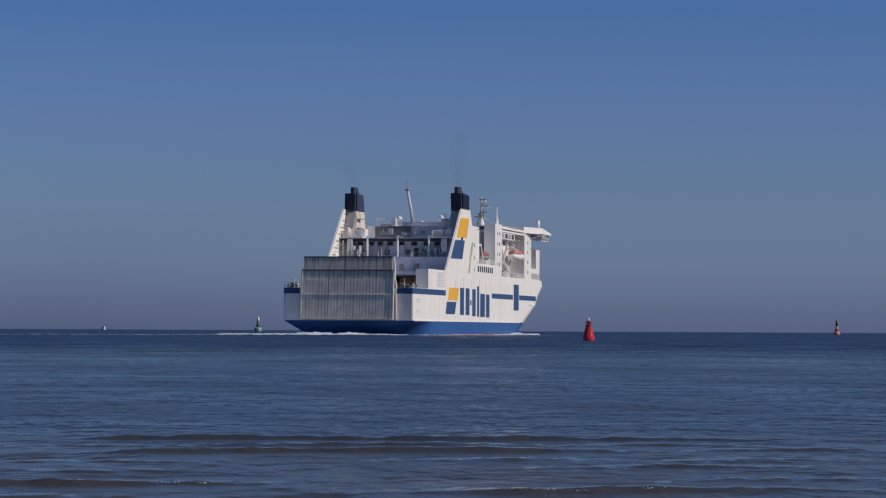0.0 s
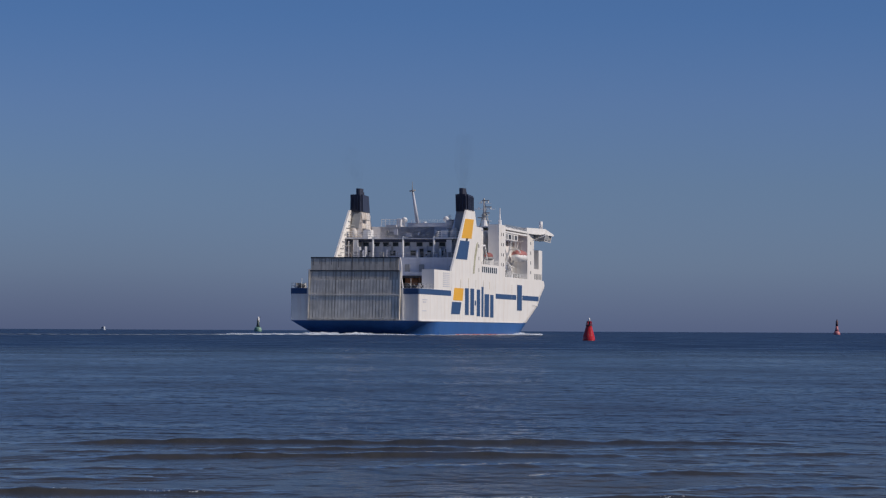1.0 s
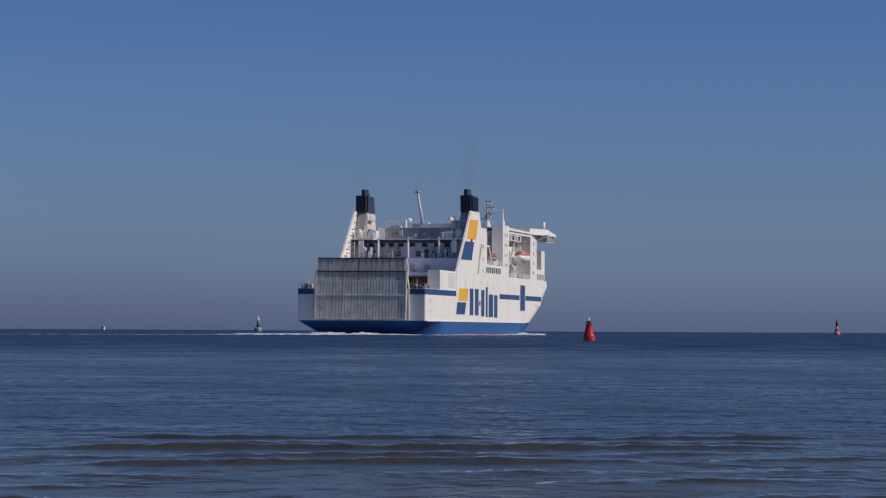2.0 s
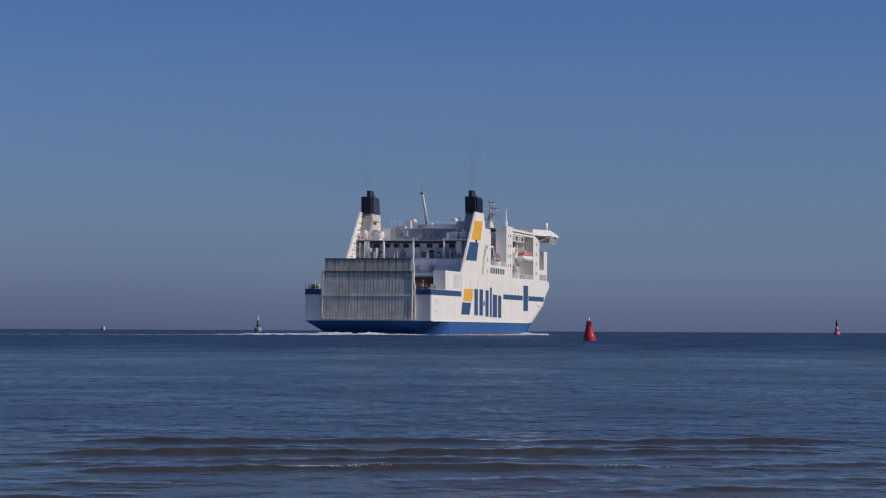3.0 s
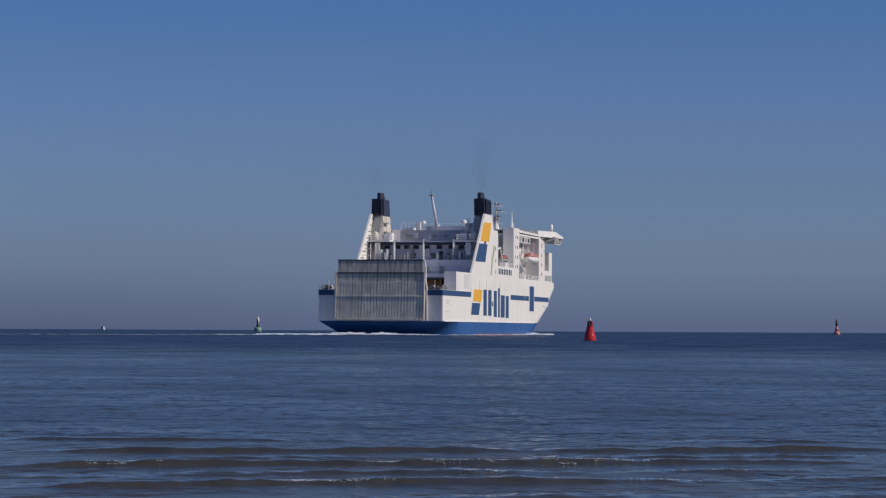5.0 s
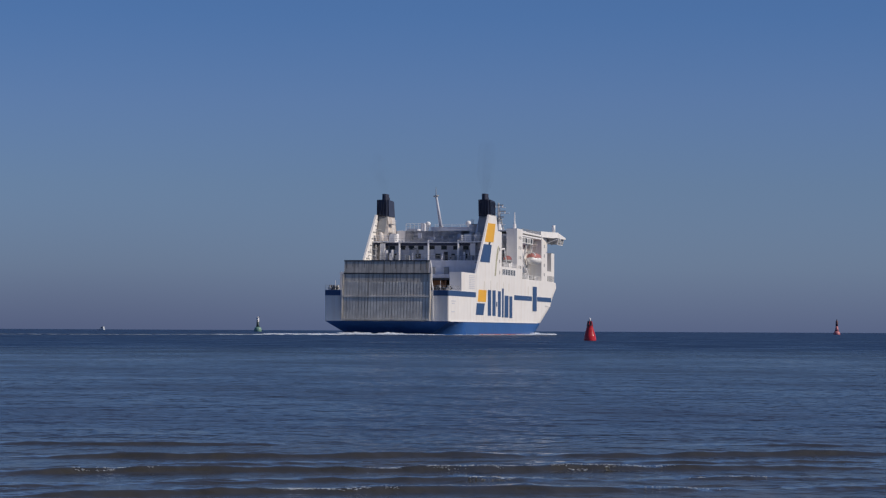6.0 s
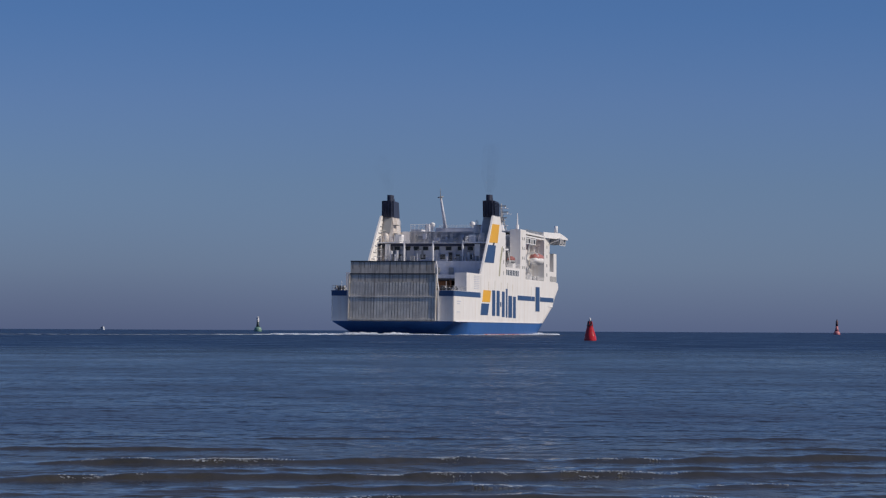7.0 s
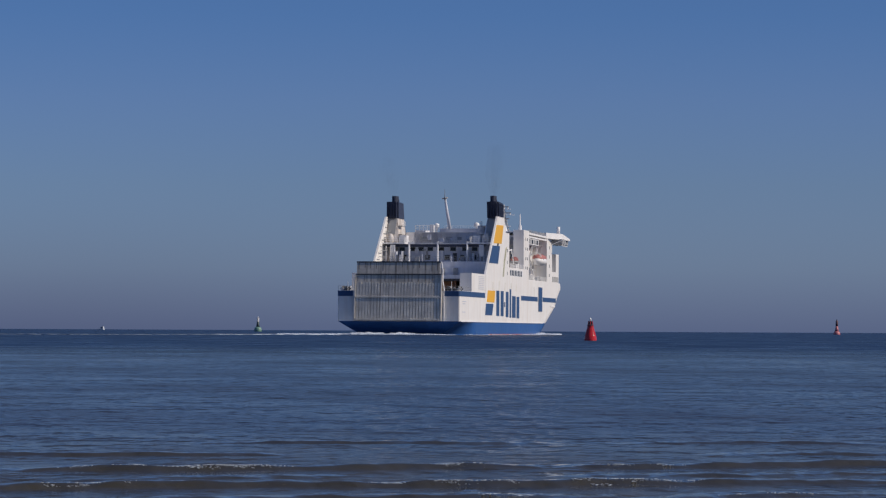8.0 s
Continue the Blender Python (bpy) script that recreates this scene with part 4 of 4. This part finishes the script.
# ---- foam round the moving hull ----
def lumps(heap, r, x0, x1, y0, y1, zmax, count, size):
    for _ in range(count):
        sx = r.uniform(0.4, 1.0) * size
        m = Matrix.Translation((r.uniform(x0, x1), r.uniform(y0, y1), r.uniform(-0.1, zmax * 0.4))) @ pose(0, 0, 0, r.uniform(-10, 10), r.uniform(-10, 10), r.uniform(0, 180)) @ Matrix.Diagonal((sx, sx * r.uniform(0.4, 0.9), zmax * r.uniform(0.3, 1.0), 1))
        heap.add(m)


r = np.random.default_rng(21)
heap = Heap()
lumps(heap, r, -15, 10, -6, -1, 0.22, 1500, 0.3)
lumps(heap, r, -10, -3, -4, -1, 0.42, 900, 0.24)
lumps(heap, r, -1.5, 4, -3, -1, 0.36, 520, 0.24)
lumps(heap, r, 4, 13, -4, -1, 0.13, 300, 0.3)
lumps(heap, r, -26, -13, -5, 4, 0.2, 700, 0.4)
lumps(heap, r, 12.5, 15.5, 100, 124, 0.2, 150, 0.6)
lumps(heap, r, 14.0, 18.5, 108, 126, 0.28, 420, 0.4)
lumps(heap, r, 12.6, 15.0, 112, 121, 0.5, 260, 0.3)
lumps(heap, r, 13.6, 14.4, 2, 100, 0.12, 120, 0.6)
bm = heap.into(bmesh.new())
nx, ny = 220, 10
rows = []
for j in range(ny):
    row = []
    for i in range(nx):
        x = -26 + 39.5 * i / (nx - 1)
        y = -5.5 + 4.9 * j / (ny - 1)
        crest = math.sin(math.pi * j / (ny - 1))
        crown = 0.22 + 0.5 * math.exp(-((x + 6.5) / 2.6) ** 2) + 0.36 * math.exp(-((x - 1) / 2.2) ** 2) - 0.13 * max(0.0, (x - 4) / 9)
        h = crest * crown * (0.6 + 0.9 * noise.noise((x * 0.9, y * 0.7, 3.1)) + 0.5 * noise.noise((x * 2.7, y * 2.0, 8.0)))
        row.append(bm.verts.new((x, y, h - 0.03)))
    rows.append(row)
for ra, rb in zip(rows, rows[1:]):
    for i in range(nx - 1):
        bm.faces.new((ra[i], ra[i + 1], rb[i + 1], rb[i]))
ferry_foam = part("wake_foam", bm, FOAM, None, smooth=True)
tagged(ferry_foam, "white churned foam along the ferry's waterline", "foam", kind="stuff")

# foam trail that lies on the water where the ferry has passed
TRAIL = [(-22, 633), (-34, 618), (-43, 580), (-55, 525), (-80, 505), (-112, 485)]


def trail_part(first, last, counts, tall, mat, label):
    heap = Heap()
    for k in range(first, last):
        a, b = TRAIL[k], TRAIL[k + 1]
        for _ in range(counts[k - first]):
            u = r.uniform(0, 1)
            x, y = a[0] + (b[0] - a[0]) * u, a[1] + (b[1] - a[1]) * u + r.normal(0, 5)
            m = Matrix.Translation((x, y, 0.0)) @ Matrix.Diagonal((r.uniform(0.4, 2.2), r.uniform(0.5, 1.5), tall * r.uniform(0.2, 1.0), 1))
            heap.add(m)
    ob = part("foam_trail", heap.into(bmesh.new()), mat, None, smooth=True)
    return tagged(ob, label, "foam", kind="stuff")


trail_part(0, 2, (230, 150), 0.13, FOAM, "broken white trail of foam on the sea")
trail_part(1, 5, (130, 100, 120, 130), 0.13, OLD_FOAM, "dull fading trail of old foam on the sea")

# thin smoke over the funnels
smoke = []
for side_sign, tall in ((1, 13.0), (-1, 10.0)):
    bm = bmesh.new()
    for grow in (0.5, 1.0):
        seg, n = 20, 22
        rings = []
        for k in range(n):
            u = k / (n - 1)
            rad = grow * (0.7 + 3.6 * u) * math.sin(math.pi * min(1.0, 0.06 + 0.94 * u) ** 0.6) ** 0.5 + 0.02
            cx, cy = side_sign * 11.9 + (1.2 if side_sign > 0 else -1.6) * u, 55 - 3.0 * u
            ring = []
            for i in range(seg):
                a = 2 * math.pi * i / seg
                p = Vector((cx + rad * math.cos(a), cy + rad * math.sin(a), 32.3 + tall * u))
                ring.append(bm.verts.new(p + Vector(noise.noise_vector(p * 0.45)) * (0.15 + 0.75 * u)))
            rings.append(ring)
        for ra, rb in zip(rings, rings[1:]):
            for i in range(seg):
                bm.faces.new((ra[i], ra[(i + 1) % seg], rb[(i + 1) % seg], rb[i]))
        bm.faces.new(rings[0][::-1])
        bm.faces.new(rings[-1])
    plume = part("exhaust_smoke", bm, SMOKE, None, smooth=True)
    tagged(plume, "faint brownish exhaust smoke above a funnel", "smoke", kind="stuff")
    smoke.append(plume)

# ---- buoys ----
red_buoy = tagged(new("buoy"), "red conical buoy with a dark lantern cage", "buoy")
part("float", lathe([(0.58, -0.5), (0.64, -0.1), (0.66, 0.1), (0.645, 0.32), (0.605, 0.5), (0.597, 0.525), (0.594, 0.53), (0.5, 0.531)], 32), BUOY_RED, red_buoy, "flared red float", smooth=True)
part("tower", lathe([(0.5, 0.5305), (0.594, 0.531), (0.592, 0.536), (0.54, 0.72), (0.455, 1.0), (0.375, 1.28), (0.315, 1.52), (0.34, 1.56), (0.30, 1.6)], 32), BUOY_RED, red_buoy, smooth=True)
cage = part("cage", rod((0, 0, 1.58), (0, 0, 1.64), 0.36, 0.36, 20), DARK, red_buoy, "dark lantern platform")
for k in range(6):
    a = k * math.pi / 3
    part("bar", rod((0.3 * math.cos(a), 0.3 * math.sin(a), 1.62), (0.22 * math.cos(a), 0.22 * math.sin(a), 2.02), 0.04, seg=6), BUOY_RED, cage)
part("solar_panel", box(-0.18, 0.18, -0.16, 0.16, 1.66, 1.98, bevel=0.03), DARK, red_buoy, "dark solar panel box")
part("ring", rod((0, 0, 2.0), (0, 0, 2.05), 0.24, 0.24, 20), DARK, red_buoy)
part("lantern", lathe([(0.07, 2.05), (0.10, 2.1), (0.10, 2.26), (0.05, 2.36), (0.02, 2.40)], 14), LAMP_WHITE, red_buoy, "small white lantern", smooth=True)
for k in range(3):
    a = k * 2.1 + 0.4
    part("handle", rod((0.6 * math.cos(a), 0.6 * math.sin(a), 0.45), (0.45 * math.cos(a), 0.45 * math.sin(a), 0.95), 0.025, seg=6), DARK, red_buoy)

far_buoy = tagged(new("spar_buoy"), "red spar buoy with a slim dark-topped tower", "buoy")
part("float", lathe([(1.1, -0.6), (1.4, -0.2), (1.4, 0.6), (1.2, 1.0), (0.9, 1.4)], 24), HAZED_RED, far_buoy, "round red float", smooth=True)
part("tower", lathe([(0.9, 1.4), (0.62, 2.4), (0.5, 3.5)], 20), HAZED_RED, far_buoy, smooth=True)
part("top_mark", lathe([(0.5, 3.5), (0.52, 4.5), (0.5, 5.5), (0.2, 6.0)], 16), MAROON, far_buoy, "dark top mark", smooth=True)
part("lantern", rod((0, 0, 5.9), (0, 0, 6.4), 0.15, seg=8), DARK, far_buoy)

green_buoy = tagged(new("spar_buoy"), "green buoy with a dark mast and pale lantern", "buoy")
part("float", lathe([(1.5, -0.6), (1.8, -0.1), (1.85, 0.9), (1.6, 1.7), (1.1, 2.2)], 24), BUOY_GREEN, green_buoy, "round green float", smooth=True)
part("mast", lathe([(0.85, 2.2), (0.7, 3.2), (0.42, 6.4)], 14), MAST_GREEN, green_buoy, "dark lattice mast", smooth=True)
part("reflector", box(-0.42, 0.42, -0.62, -0.35, 5.3, 6.7, bevel=0.08), LAMP_WHITE, green_buoy, "pale flat reflector")
part("lantern", rod((0, 0, 6.4), (0, 0, 7.2), 0.35, seg=8), LAMP_WHITE, green_buoy)
part("reflector", box(0.35, 0.6, -0.42, 0.42, 4.6, 6.7, bevel=0.08), LAMP_WHITE, green_buoy, "pale flat reflector")
part("arm", rod((0, 0, 6.5), (1.4, 0, 7.1), 0.1, seg=6), DARK, green_buoy)

# ---- far motor boat near the horizon ----
boat = tagged(new("motor_boat"), "small white motor boat far off near the horizon", "boat")
bm = prism([(-2.4, -0.3), (-2.4, 0.8), (2.2, 1.1), (3.2, 1.3), (2.1, -0.3)], -1.3, 1.3)
part("hull", bm, HAZY_WHITE, boat)
part("cabin", prism([(-2.2, 1.0), (-2.0, 3.0), (0.3, 3.0), (1.6, 1.2)], -1.0, 1.0), HAZY_WHITE, boat)
part("windscreen", box(-1.02, 1.02, -1.4, 0.2, 1.9, 2.6), WINDOW, boat)
part("mast", rod((0, -1.0, 3.0), (0, -1.0, 4.6), 0.08, seg=6), GREY, boat)


# ---- movement ----
SHIP_ROWS = []
for i in range(17):
    s = i / 16
    SHIP_ROWS.append((8.0 * s, pose(-19.241 + 9.796 * s - 0.151 * s * s, 630.253 + 43.524 * s + 0.182 * s * s, 0.0, 0, 0, -math.degrees(0.1979 - 0.0213 * s))))


def swell_rows(y0):
    """A shore wave comes in at walking pace, rises as the water gets shallow and swings round."""
    rows = []
    for i in range(17):
        t = i * 0.5
        y = y0 * 0.967 - 1.07 * t + 0.2
        swing = min(14.0, max(0.0, (31.0 - y) * 1.6))
        up = min(1.0, max(0.0, (33.0 - y) / 5.5))
        up = up * up * (3 - 2 * up)
        rows.append((t, pose(0.03 * t, y + 0.015 * swing, -0.10 * (1 - up), 0, 0, swing)))
    return rows


def motions():
    walk(ferry, SHIP_ROWS)
    walk(ferry_foam, SHIP_ROWS)
    for plume in smoke:
        walk(plume, SHIP_ROWS)
    walk(sea, [(0.0, pose(0, 0, 0)), (8.0, pose(0.3, -3.6, 0))])
    for ob, y0 in SWELLS:
        walk(ob, swell_rows(y0))
    # a crest breaks once the wave has come in far enough
    for ob, y0 in FOAMS:
        start = max(-1.0, (y0 - 26.0) / 1.35 + 1.6) if y0 > 25 else -1.0
        walk(ob, [(t, pose(0, 0, -0.02 * (1 - min(1.0, max(0.0, (t - start) / 0.8))))) for t in np.linspace(0, 8, 33)])
    walk(red_buoy, [(t, pose(15.30 + 0.026 * t, 325.0, 0.0, 0.8 * math.sin(t * 1.9), 1.2 * math.sin(t * 1.5 + 0.5), 3 * t)) for t in np.linspace(0, 8, 17)])
    walk(far_buoy, [(t, pose(164.4, 1292.0, 0.0, 0.5 * math.sin(t * 1.3), 0.6 * math.sin(t * 1.1), 0)) for t in np.linspace(0, 8, 17)])
    walk(green_buoy, [(t, pose(-88.6, 1486.0, 0.0, 0.6 * math.sin(t * 1.2), 1.0 * math.sin(t * 0.9), 42 - 14 * t)) for t in np.linspace(0, 8, 17)])
    walk(boat, [(0.0, pose(-329.0, 3000.0, 0.0, 0, 0, 60)), (8.0, pose(-330.0, 3000.0, 0.0, 0, 0, 60))])


motions()
